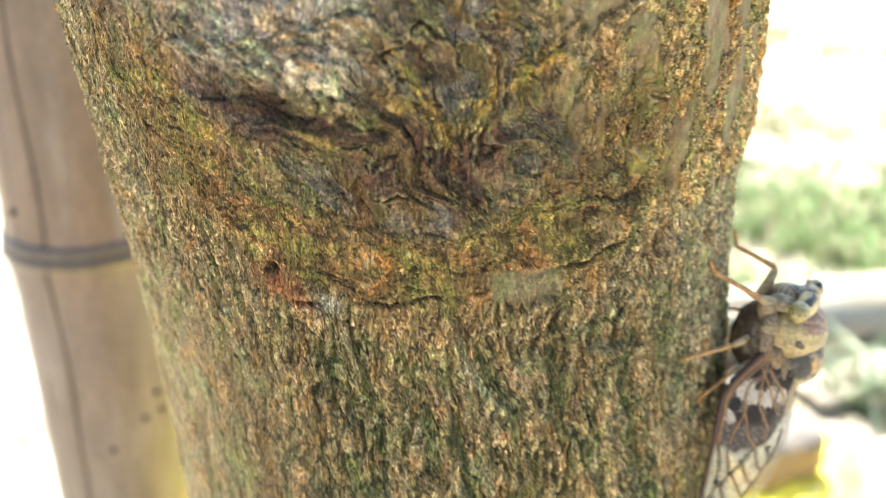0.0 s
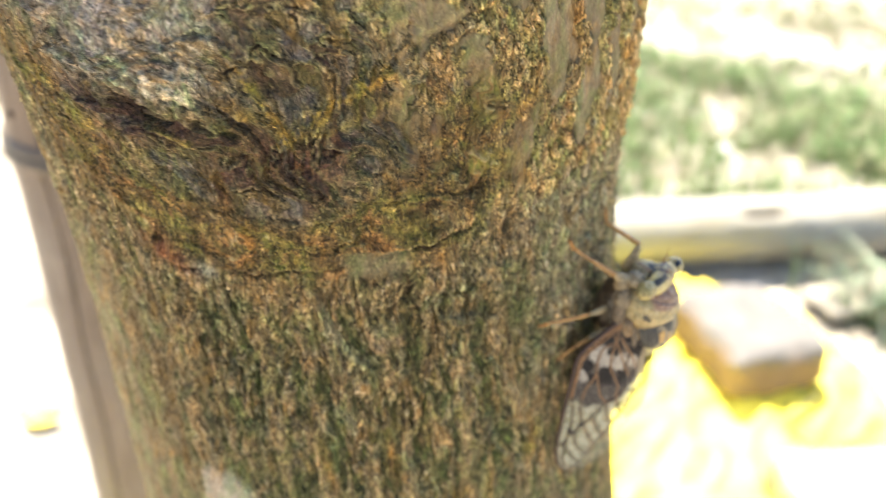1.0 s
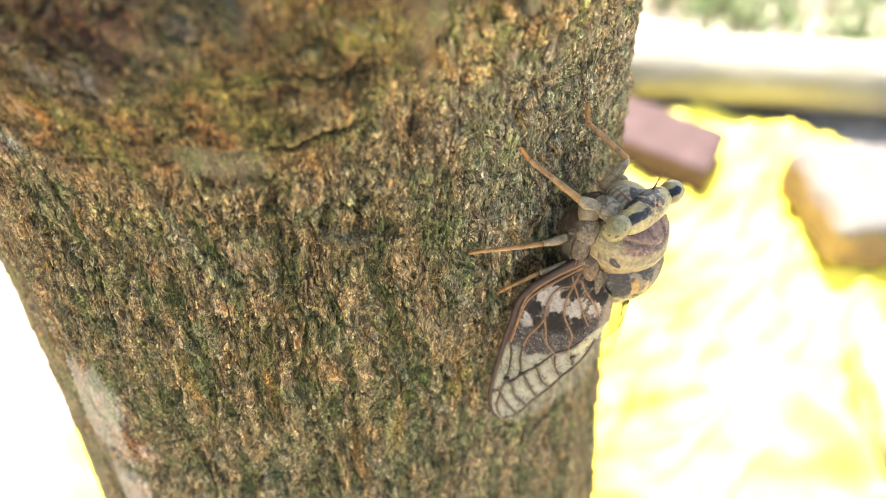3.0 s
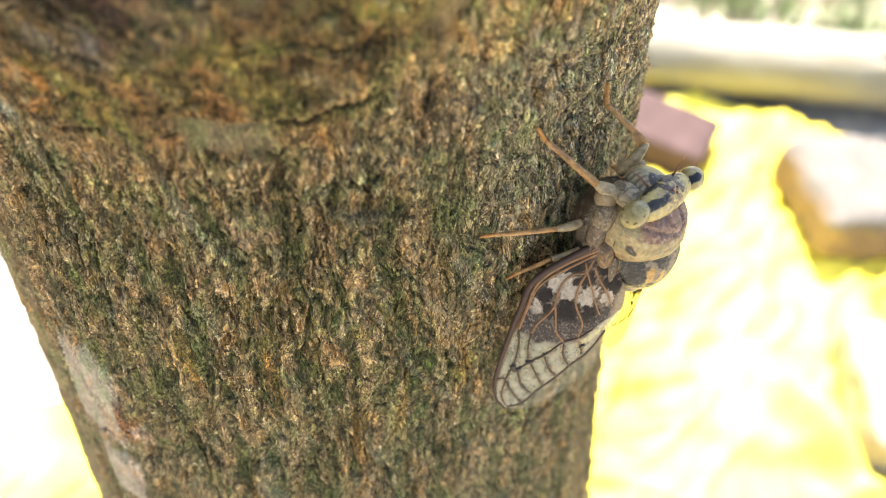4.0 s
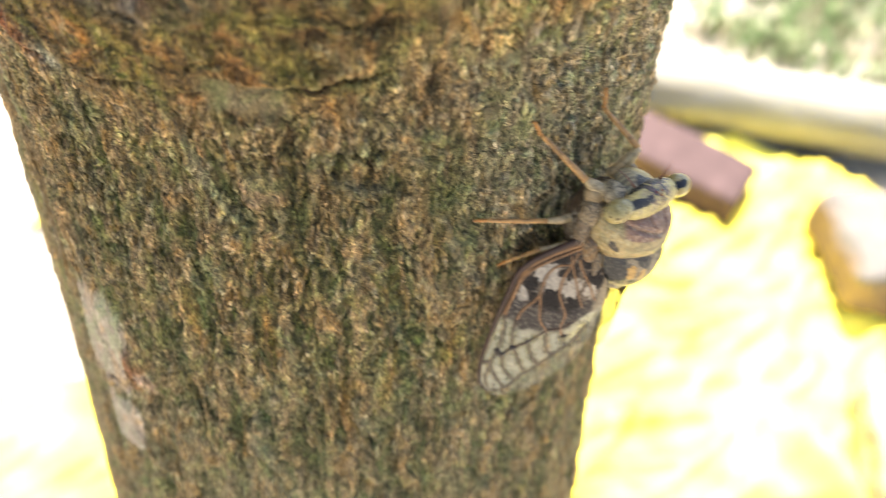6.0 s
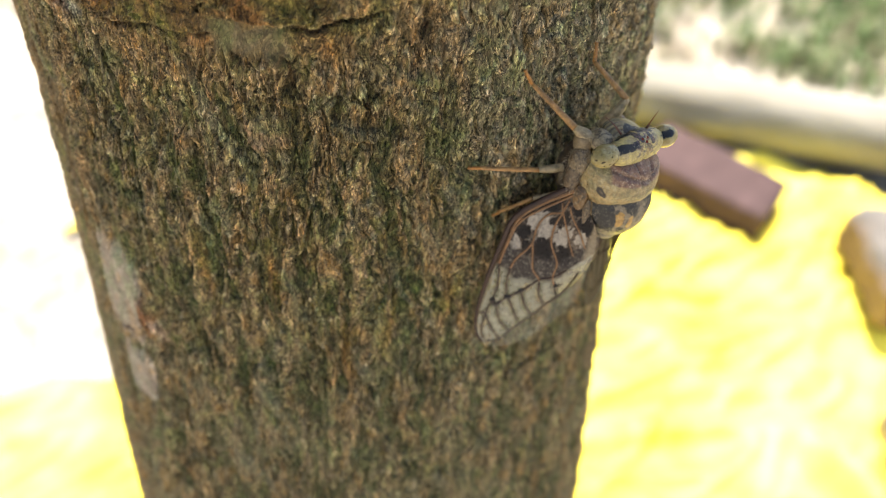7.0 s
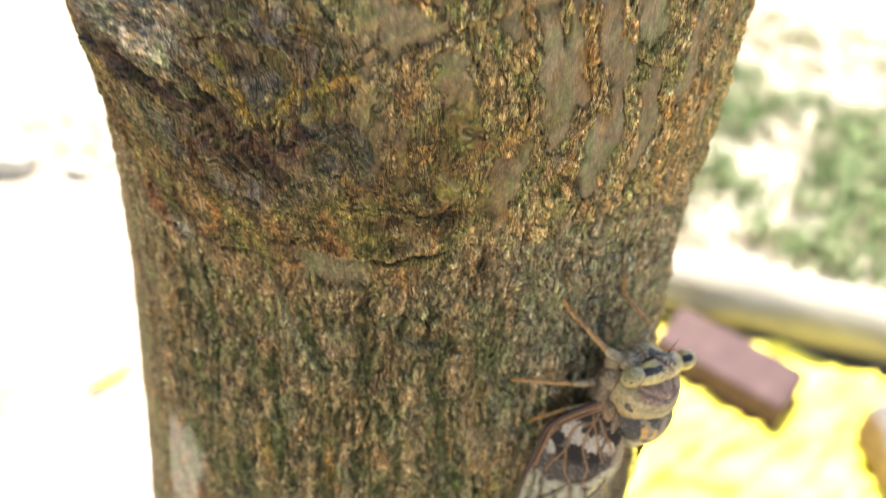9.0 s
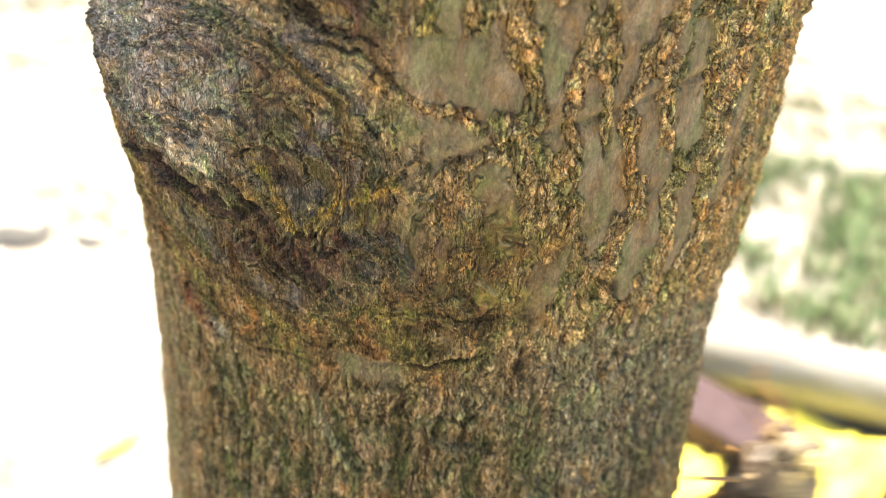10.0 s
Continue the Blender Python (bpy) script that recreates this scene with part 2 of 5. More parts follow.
def perlin(x, y, z=0.0, seed=0):
    """Smooth noise, about -0.7 to 0.7, of arrays."""
    deep = (0, 1) if np.any(np.asarray(z) != 0) else (0,)
    x, y, z = np.broadcast_arrays(np.asarray(x, float) + seed * 17.31, np.asarray(y, float) + seed * 5.77, np.asarray(z, float))
    xi, yi, zi = np.floor(x).astype(int), np.floor(y).astype(int), np.floor(z).astype(int)
    xf, yf, zf = x - xi, y - yi, z - zi
    u, v, w = (f * f * f * (f * (f * 6 - 15) + 10) for f in (xf, yf, zf))
    total = 0.0
    for i in (0, 1):
        for j in (0, 1):
            for k in deep:
                g = _grad[_perm[_perm[_perm[(xi + i) & 255] + ((yi + j) & 255)] + ((zi + k) & 255)]]
                d = g[..., 0] * (xf - i) + g[..., 1] * (yf - j) + g[..., 2] * (zf - k)
                total = total + d * (u if i else 1 - u) * (v if j else 1 - v) * (w if k else 1 - w)
    return total


def fbm(x, y, z=0.0, seed=0, octaves=4, gain=0.55):
    total, amp = 0.0, 1.0
    for o in range(octaves):
        f = 2.03 ** o
        total = total + amp * perlin(np.asarray(x) * f, np.asarray(y) * f, np.asarray(z) * f, seed + o)
        amp *= gain
    return total


_chance = _rng.random((3, 256))


def cells(x, y, seed=0):
    """Ragged scales: how far each point lies from the seam between two of them, the scale's own number 0 to 1, and the way from its middle."""
    xi, yi = np.floor(x).astype(int), np.floor(y).astype(int)
    first, second = np.full(x.shape, 9.0), np.full(x.shape, 9.0)
    own, ox, oy = np.zeros(x.shape), np.zeros(x.shape), np.zeros(x.shape)
    for i in (-1, 0, 1):
        for j in (-1, 0, 1):
            q = _perm[_perm[(xi + i + 37 * seed) & 255] + ((yi + j) & 255)]
            dx, dy = x - xi - i - _chance[0][q], y - yi - j - _chance[1][q]
            d = np.hypot(dx, dy)
            near = d < first
            second = np.where(near, first, np.minimum(second, d))
            first = np.where(near, d, first)
            own, ox, oy = np.where(near, _chance[2][q], own), np.where(near, dx, ox), np.where(near, dy, oy)
    return second - first, own, ox, oy


def step(a, b, x):
    t = np.clip((np.asarray(x, float) - a) / (b - a), 0, 1)
    return t * t * (3 - 2 * t)


def blend(base, colour, w):
    return base + (np.asarray(colour) - base) * np.asarray(w)[:, None]


def lathe(rows, segments=24, closed=True):
    """Rings (centre, radius) joined into a tube, as vertices and faces for part()."""
    verts, faces = [], []
    for i, (c, r) in enumerate(rows):
        c = Vector(c)
        a = Vector(rows[max(0, i - 1)][0])
        b = Vector(rows[min(len(rows) - 1, i + 1)][0])
        d = (b - a).normalized() if (b - a).length > 1e-9 else Vector((0, 0, 1))
        side = d.orthogonal().normalized() if abs(d.z) > 0.9 else d.cross(Vector((0, 0, 1))).normalized()
        up = side.cross(d)
        if abs(d.z) > 0.9:
            side = (Vector((1, 0, 0)) - d * d.x).normalized()
            up = d.cross(side)
        for k in range(segments):
            q = 2 * math.pi * k / segments
            verts.append(tuple(c + side * (r * math.cos(q)) + up * (r * math.sin(q))))
    for i in range(len(rows) - 1):
        for k in range(segments):
            k2 = (k + 1) % segments
            faces.append((i * segments + k, i * segments + k2, (i + 1) * segments + k2, (i + 1) * segments + k))
    if closed:
        faces.append(tuple(range(segments))[::-1])
        faces.append(tuple((len(rows) - 1) * segments + k for k in range(segments)))
    return verts, [], faces


def glide(points, n):
    """A smooth line (Catmull-Rom) through points, with n steps."""
    p = np.asarray(points, float)
    p = np.vstack([2 * p[0] - p[1], p, 2 * p[-1] - p[-2]])
    t = np.linspace(0, len(p) - 3 - 1e-9, n)
    i = t.astype(int)
    f = (t - i)[:, None]
    a, b, c, d = p[i], p[i + 1], p[i + 2], p[i + 3]
    return 0.5 * (2 * b + (c - a) * f + (2 * a - 5 * b + 4 * c - d) * f ** 2 + (3 * b - a - 3 * c + d) * f ** 3)


def ball(centre, half, nu=32, nv=20, power=1.0):
    """A rounded body: half sizes along x, y, z; power below 1 squares it, above 1 points it."""
    verts, faces = [], []
    for j in range(nv + 1):
        b = math.pi * (j / nv - 0.5)
        for i in range(nu):
            a = 2 * math.pi * i / nu
            v = [math.cos(b) * math.cos(a), math.sin(b), math.cos(b) * math.sin(a)]
            v = [math.copysign(abs(q) ** power, q) for q in v]
            verts.append(tuple(c + h * q for c, h, q in zip(centre, half, v)))
    for j in range(nv):
        for i in range(nu):
            i2 = (i + 1) % nu
            faces.append((j * nu + i, j * nu + i2, (j + 1) * nu + i2, (j + 1) * nu + i))
    return verts, [], faces


# ---- ground ----
def build_ground():
    xs = np.concatenate([-np.geomspace(1500, 2.5, 14), np.linspace(-2.4, 2.4, 121), np.geomspace(2.5, 1500, 14)])
    ys = np.concatenate([-np.geomspace(1500, 1.1, 14), np.linspace(-1.0, 6.0, 176), np.geomspace(6.1, 1500, 14)])
    X, Y = np.meshgrid(xs, ys)
    near = np.exp(-((X / 3) ** 2 + ((Y - 2) / 4) ** 2))
    H = near * (0.012 * fbm(X / 0.35, Y / 0.35, seed=3) + 0.004 * fbm(X / 0.05, Y / 0.05, seed=4)) - 0.012
    nx = len(xs)
    idx = np.arange(X.size).reshape(X.shape)
    faces = np.stack([idx[:-1, :-1], idx[:-1, 1:], idx[1:, 1:], idx[1:, :-1]], -1).reshape(-1, 4)
    ob = part("ground", (np.stack([X, Y, H], -1).reshape(-1, 3).tolist(), [], faces.tolist()), M_SOIL)
    return tagged(ob, "sunlit pale dry sandy soil with thin litter", "ground", kind="structure")


build_ground()


def grass_patch(name, label, boxes, count, size, colours, seed, lean=0.6, wide=1.0):
    """Thin bent blades strewn over boxes (x0, x1, y0, y1), thicker where the ground is damp."""
    rng = np.random.default_rng(seed)
    verts, faces, cols = [], [], []
    area = np.array([(b[1] - b[0]) * (b[3] - b[2]) for b in boxes])
    pick = rng.choice(len(boxes), count * 2, p=area / area.sum())
    made = 0
    lo = np.array(boxes)[pick]
    px, py = rng.uniform(lo[:, 0], lo[:, 1]), rng.uniform(lo[:, 2], lo[:, 3])
    edge = np.minimum(np.minimum(px - lo[:, 0], lo[:, 1] - px), np.minimum(py - lo[:, 2], lo[:, 3] - py)) / (0.25 * np.minimum(lo[:, 1] - lo[:, 0], lo[:, 3] - lo[:, 2]))
    thick = 1.9 * fbm(px / 0.24, py / 0.20, seed=seed) + 0.3 * np.minimum(1, edge) - 0.15
    keep = thick > rng.uniform(-0.55, 0.55, len(px))
    for x, y in zip(*(q[keep] for q in (px, py))):
        h, w, a = size * rng.uniform(0.5, 1.5), wide * rng.uniform(0.0012, 0.0032), rng.uniform(0, 2 * math.pi)
        d = np.array([math.cos(a), math.sin(a), 0.0])
        s = np.array([-d[1], d[0], 0.0]) * w
        out = h * lean * rng.uniform(0.2, 1.3)
        p = np.array([x, y, -0.012])
        q = p + d * out * 0.35 + np.array([0, 0, h * 0.62])
        e = p + d * out + np.array([0, 0, h * rng.uniform(0.55, 1.0)])
        n = len(verts)
        verts += [tuple(p - s), tuple(p + s), tuple(q + s * 0.8), tuple(q - s * 0.8), tuple(e)]
        faces += [(n, n + 1, n + 2, n + 3), (n + 3, n + 2, n + 4)]
        c = np.array(colours[rng.integers(len(colours))]) * rng.uniform(0.7, 1.3)
        cols += [c] * 5
        made += 1
        if made >= count:
            break
    ob = part(name, (verts, [], faces), M_GRASS, smooth=False)
    paint(ob, np.array(cols))
    return tagged(ob, label, "grass", kind="stuff")


GREENS = [(0.13, 0.24, 0.08), (0.18, 0.28, 0.10), (0.11, 0.20, 0.07), (0.28, 0.30, 0.16), (0.38, 0.33, 0.22)]
grass_patch("grass", "green and straw-coloured grass behind the pale log", [(-0.35, 2.1, 1.40, 2.3)], 20000, 0.055, GREENS, 11)
grass_patch("grass_far", "thin sunlit yellow-green grass on pale soil", [(-1.0, 2.6, 2.45, 2.95), (0.2, 2.4, 3.6, 4.6), (-2.6, -1.2, 1.6, 2.4)], 9000, 0.05,
            [(0.14, 0.20, 0.05), (0.22, 0.24, 0.09), (0.10, 0.16, 0.04), (0.30, 0.27, 0.15)], 12)
grass_patch("grass_tuft", "dark green long grass blades beside the yellow sheet", [(0.60, 1.15, 0.72, 1.16), (0.50, 1.0, 1.08, 1.22)], 1500, 0.09,
            [(0.11, 0.17, 0.10), (0.15, 0.23, 0.14), (0.24, 0.29, 0.20), (0.20, 0.17, 0.11)], 13, 0.9)


grass_patch("grass_blades", "long pale green grass blades round the bleached board", [(0.56, 0.90, 0.84, 1.16)], 90, 0.13,
            [(0.20, 0.27, 0.19), (0.15, 0.23, 0.15), (0.27, 0.31, 0.23)], 15, 0.9, 1.7)
grass_patch("straw_litter", "thin dry straw and dead grass strewn over pale soil", [(-0.6, 2.6, 1.3, 3.4), (-2.6, -0.9, 0.9, 2.6)], 11000, 0.022,
            [(0.26, 0.21, 0.13), (0.20, 0.15, 0.09), (0.34, 0.29, 0.20), (0.20, 0.22, 0.10)], 14, 2.2)


# ---- the yellow sheet on the ground ----
def build_sheet():
    nx, ny = 150, 130
    S, T = np.meshgrid(np.linspace(0, 1, nx), np.linspace(0, 1, ny))
    left = np.interp(T, [0, 0.16, 0.22, 0.32, 1.0], [-0.47, -0.47, -0.43, -0.26, -0.22]) + 0.03 * fbm(T * 5, 0.3, seed=21)
    far_right = np.interp(T, [0, 0.3, 0.62, 0.80, 0.90, 1.0], [0.40, 0.52, 0.60, 0.585, 0.55, 0.44])
    X = left + S * (far_right - left)
    front = 0.16 + 0.05 * fbm(S * 4, 0.7, seed=22)
    back = np.interp(X, [-0.75, -0.3, 0.2, 0.3, 0.5, 0.6], [1.0, 1.06, 1.145, 1.155, 1.125, 1.0]) + 0.012 * fbm(S * 7, 0.1, seed=23)
    Y = front + T * (back - front)
    a = 0.5
    cr = np.abs(perlin((X * math.cos(a) + Y * math.sin(a)) / 0.22, (Y * math.cos(a) - X * math.sin(a)) / 0.07, seed=5))
    cr2 = np.abs(perlin((X - 0.6 * Y) / 0.05, (Y + 0.6 * X) / 0.18, seed=6))
    H = 0.008 + 0.010 * np.exp(-(cr / 0.12) ** 2) + 0.008 * np.exp(-(cr2 / 0.1) ** 2) + 0.006 * fbm(X / 0.1, Y / 0.1, seed=7)
    # a fold heaped beside the grey brick
    H = H + 0.05 * np.exp(-(((X - 0.345) * 0.6 + (Y - 0.61) * 0.8) / 0.022) ** 2 - (((X - 0.345) * 0.8 - (Y - 0.61) * 0.6) / 0.07) ** 2)
    idx = np.arange(X.size).reshape(X.shape)
    faces = np.stack([idx[:-1, :-1], idx[:-1, 1:], idx[1:, 1:], idx[1:, :-1]], -1).reshape(-1, 4)
    ob = part("plastic_sheet", (np.stack([X, Y, H], -1).reshape(-1, 3).tolist(), [], faces.tolist()), M_TARP)
    ob.modifiers.new("thickness", "SOLIDIFY").thickness = 0.0012
    return tagged(ob, "bright yellow crumpled plastic sheet spread on the soil", "plastic sheet")


build_sheet()


# ---- the peeled log ----
def build_log():
    log = empty("log", label="pale peeled log with a dark slit knot, lying on the soil", category="log")
    a, b = Vector((-0.27, 1.062, 0.049)), Vector((1.75, 1.655, 0.062))
    n, seg = 220, 90
    t = np.linspace(0, 1, n)
    P = np.array(a)[None] + t[:, None] * np.array(b - a)[None]
    r = 0.0455 + 0.021 * t
    d = np.array((b - a).normalized())
    side = np.cross(d, (0, 0, 1.0))
    side /= np.linalg.norm(side)
    up = np.cross(side, d)
    q = np.linspace(0, 2 * math.pi, seg, endpoint=False)
    T, Q = np.meshgrid(t * 2.1, q, indexing="ij")
    cx, cy = np.cos(Q), np.sin(Q)
    R = r[:, None] * (1 + 0.05 * fbm(T / 0.35, cx, cy, seed=31) + 0.03 * fbm(T / 0.09, cx * 2, cy * 2, seed=32) + 0.012 * perlin(T / 0.6, cx * 9, cy * 9, 33))
    # the slit knot, a dent with a lip
    arc = (Q - 1.0) * r[:, None]
    along = T - 0.735
    slit = np.exp(-(along / 0.040) ** 4 - (arc / 0.0075) ** 2)
    lip = np.exp(-(along / 0.05) ** 2 - (arc / 0.018) ** 2)
    R = R + 0.003 * lip - 0.013 * slit
    pts = P[:, None, :] + R[..., None] * (cx[..., None] * side + cy[..., None] * up)
    idx = np.arange(n * seg).reshape(n, seg)
    nxt = np.roll(idx, -1, 1)
    faces = np.stack([idx[:-1], nxt[:-1], nxt[1:], idx[1:]], -1).reshape(-1, 4).tolist()
    faces += [idx[0].tolist(), idx[-1][::-1].tolist()]
    body = part("log_body", (pts.reshape(-1, 3).tolist(), [], faces), M_LOG, log)
    c = np.tile((0.26, 0.245, 0.21), (n * seg, 1))
    g = fbm(T / 0.16, cx * 3, cy * 3, seed=34).ravel()
    c = blend(c, (0.22, 0.19, 0.14), step(0.0, 0.5, g))
    c = blend(c, (0.32, 0.305, 0.275), step(0.1, 0.6, -g))
    c = blend(c, (0.10, 0.075, 0.05), np.clip(1.25 * slit.ravel(), 0, 1))
    paint(body, c)


build_log()


# ---- bricks and small things on the ground ----
def block(size, m, mat, name, label, category, seed, wear=0.006, cuts=14, group=""):
    """A worn brick: a rounded box with chipped edges and a rough face."""
    bm = bmesh.new()
    bmesh.ops.create_cube(bm, size=1.0)
    bmesh.ops.subdivide_edges(bm, edges=bm.edges[:], cuts=cuts, use_grid_fill=True)
    s = Vector(size)
    for v in bm.verts:
        p = Vector((v.co.x * s.x, v.co.y * s.y, v.co.z * s.z))
        core = Vector(max(-h / 2 + wear * 2, min(h / 2 - wear * 2, c)) for c, h in zip(p, s))
        d = p - core
        if d.length > 1e-9:
            p = core + d.normalized() * min(d.length, wear * 2)
        k = noise.fractal(Vector(p) * 28 + Vector((seed, seed * 2, 0)), 0.8, 2.0, 4)
        k2 = noise.noise(Vector(p) * 11 + Vector((0, seed, 5)))
        p += p.normalized() * (wear * 0.55 * k + wear * 0.8 * k2)
        v.co = p + Vector((0, 0, s.z / 2))
    ob = part(name, bm, mat)
    ob.matrix_basis = m
    return tagged(ob, label, category, group)


block((0.19, 0.102, 0.050), pose(0.103, 1.013, 0.006, 0, 0, -11), M_BRICK, "brick", "dull pink clay brick lying flat on the yellow sheet", "brick", 3, 0.004, group="bricks on the sheet")
worn = block((0.15, 0.17, 0.078), pose(0.377, 0.963, 0.012, 0, 0, 26), M_BRICK2, "broken_brick", "broken orange brick with a whitened top on the yellow sheet", "brick", 9, 0.011, 18, group="bricks on the sheet")
co = places(worn)
g = fbm(co[:, 0] / 0.04, co[:, 1] / 0.04, co[:, 2] / 0.04, seed=41)
c = np.tile((0.22, 0.155, 0.115), (len(co), 1))
c = blend(c, (0.15, 0.14, 0.135), step(0.052, 0.072, co[:, 2] + 0.015 * g))
c = blend(c, (0.25, 0.175, 0.115), step(0.15, 0.6, g) * (co[:, 2] < 0.05))
paint(worn, c)
block((0.20, 0.16, 0.065), pose(0.474, 0.672, 0.012, 0, 0, 12), M_STONE, "grey_brick", "grey-pink concrete brick lying on the yellow sheet", "brick", 15, 0.008, group="bricks on the sheet")
block((0.34, 0.075, 0.02), pose(0.672, 1.197, 0.002, 0, 0, 27), M_BOARD, "board", "sun-bleached offcut board lying in the grass", "board", 21, 0.003)
block((0.10, 0.08, 0.05), pose(-1.07, 0.815, -0.030, 0, 0, 40), M_PALE, "stone", "small pale stone on pale soil", "stone", 27, 0.016, group="stones on the soil")
# this pebble stands in for a faint greenish grass tuft
block((0.045, 0.04, 0.03), pose(-0.965, 0.87, -0.018, 0, 0, 10), M_PALE, "stone", "pale pebble in place of a grass tuft on pale soil", "stone", 33, 0.010, group="stones on the soil")


def leaf(name, length, width, m, mat, label, category, curl=0.12, group=""):
    n, k = 14, 6
    verts, faces = [], []
    for i in range(n + 1):
        t = i / n
        w = width * math.sin(math.pi * min(1, t * 0.94 + 0.05)) ** 0.8
        for j in range(k + 1):
            s = j / k * 2 - 1
            verts.append((length * (t - 0.5), w * s / 2, 0.004 + curl * width * (abs(s) ** 1.6) + 0.12 * length * (t - 0.4) ** 2))
    for i in range(n):
        for j in range(k):
            q = i * (k + 1) + j
            faces.append((q, q + 1, q + k + 2, q + k + 1))
    ob = part(name, (verts, [], faces), mat)
    ob.modifiers.new("thickness", "SOLIDIFY").thickness = 0.0006
    ob.matrix_basis = m
    return tagged(ob, label, category, group)


leaf("leaf", 0.075, 0.017, pose(-0.562, 0.551, -0.004, 0, 0, 80), M_LEAF, "narrow fallen yellow leaf on the ground", "leaf", group="fallen leaves")
leaf("leaf", 0.05, 0.03, pose(-0.51, 0.69, -0.004, 0, 0, 20), M_LEAF, "small fallen yellow leaf on the ground", "leaf", group="fallen leaves")
leaf("paper_scrap", 0.032, 0.026, pose(0.458, 1.66, 0.012, 8, 0, 20), M_PAPER, "white paper scrap lying in the grass", "scrap")
leaf("paper_scrap", 0.03, 0.018, pose(0.30, 1.80, 0.012, 8, 0, 70), M_PAPER, "white paper scrap lying in the grass", "scrap")
leaf("plastic_scrap", 0.05, 0.02, pose(0.83, 2.28, 0.012, 5, 0, 0), M_RED, "faded red plastic scrap on the soil", "scrap")
twig = part("twig", lathe([(tuple(p), 0.0035 * (1 - 0.5 * i / 17)) for i, p in enumerate(glide([(0.465, 0.885, 0.03), (0.438, 0.858, 0.025), (0.415, 0.828, 0.026), (0.431, 0.788, 0.024)], 18))], 8), M_TWIG)
tagged(twig, "thin bent olive-brown twig on the yellow sheet", "twig")


# ---- the bamboo stake ----
def build_bamboo():
    bamboo = empty("bamboo_stake", pose(-0.1725, 0.342, 0) @ Matrix.Diagonal((1.18, 1.18, 1, 1)), "weathered pinkish-tan bamboo pole standing in the soil beside the trunk", "bamboo pole")
    nodes = [-0.03, 0.285, 0.591, 0.905, 1.20, 1.50]
    for k in range(len(nodes) - 1):
        z0, z1 = nodes[k] + 0.002, nodes[k + 1] - 0.002
        n, seg = (90, 340) if k in (1, 2) else (40, 64)
        z = np.linspace(z0, z1, n)
        q = np.linspace(0, 2 * math.pi, seg, endpoint=False)
        Zg, Q = np.meshgrid(z, q, indexing="ij")
        lo, hi = Zg - z0, z1 - Zg
        R = 0.0285 + 0.0016 * np.exp(-lo / 0.006) + 0.0022 * np.exp(-hi / 0.010) + 0.0004 * fbm(np.cos(Q) * 2, np.sin(Q) * 2, Zg / 0.08, seed=51 + k)
        crack = np.exp(-((Q - (4.64 + 0.02 * np.sin(Zg * 60 + k))) / 0.020) ** 2) + 0.7 * np.exp(-((Q - (5.28 + 0.02 * np.sin(Zg * 45))) / 0.018) ** 2) * step(0.50, 0.47, Zg) + 0.6 * np.exp(-((Q - 4.25 - 0.01 * np.sin(Zg * 50)) / 0.016) ** 2)
        R = R - 0.0012 * np.clip(crack, 0, 1)
        sx = 0.0016 * (-1) ** k
        pts = np.stack([R * np.cos(Q) + sx * (Zg - z0), R * np.sin(Q), Zg], -1)
        idx = np.arange(n * seg).reshape(n, seg)
        nxt = np.roll(idx, -1, 1)
        faces = np.stack([idx[:-1], nxt[:-1], nxt[1:], idx[1:]], -1).reshape(-1, 4).tolist() + [idx[0][::-1].tolist(), idx[-1].tolist()]
        ob = part("internode", (pts.reshape(-1, 3).tolist(), [], faces), M_BAMBOO, bamboo)
        g = fbm(np.cos(Q) * 1.5, np.sin(Q) * 1.5, Zg / 0.06, seed=61 + k).ravel()
        c = np.tile((0.155, 0.110, 0.085), (n * seg, 1))
        c = blend(c, (0.16, 0.10, 0.065), 0.85 * np.exp(-lo / 0.10).ravel() * step(-0.5, 0.4, g + 0.35) if k == 2 else (0.3 * np.exp(-lo / 0.05)).ravel())
        c = blend(c, (0.21, 0.165, 0.135), step(0.0, 0.6, -g) * 0.7)
        c = blend(c, (0.18, 0.115, 0.085), step(0.25, 0.7, g) * 0.6)
        c = blend(c, (0.045, 0.03, 0.024), 0.95 * np.clip(crack, 0, 1).ravel())
        paint(ob, c)
        if k:
            ring = part("node", lathe([((0, 0, nodes[k] + dz), r) for dz, r in ((-0.006, 0.0298), (-0.0035, 0.0317), (-0.0012, 0.0312), (0.0, 0.0301), (0.0014, 0.0311), (0.004, 0.0306), (0.006, 0.0295))], 64), M_BAMBOO, bamboo, "darker swollen ring of the bamboo")
            zz = places(ring)[:, 2] - nodes[k]
            paint(ring, blend(np.tile((0.10, 0.075, 0.06), (len(zz), 1)), (0.04, 0.032, 0.028), np.exp(-(zz / 0.0012) ** 2)))
    for q, z in ((5.78, 0.514), (5.83, 0.503), (5.55, 0.503), (5.06, 0.490), (4.2, 0.610)):
        part("borer_hole", ball((0.0283 * math.cos(q), 0.0283 * math.sin(q), z), (0.0015, 0.0015, 0.0017), 10, 8), M_HOLE, bamboo, "tiny dark borer hole")


build_bamboo()


# ---- the trunk ----
AXIS_Z = [-0.05, 0.25, 0.45, 0.56, 0.60, 0.64, 0.68, 0.72, 0.76, 0.90, 1.20, 1.90]
AXIS_X = [0.065, 0.048, 0.030, 0.0158, 0.0082, 0.0015, -0.004, -0.0085, -0.0134, -0.024, -0.038, -0.060]
AXIS_Y = [0.110, 0.128, 0.143, 0.1523, 0.1593, 0.1657, 0.1704, 0.1715, 0.1722, 0.174, 0.178, 0.185]
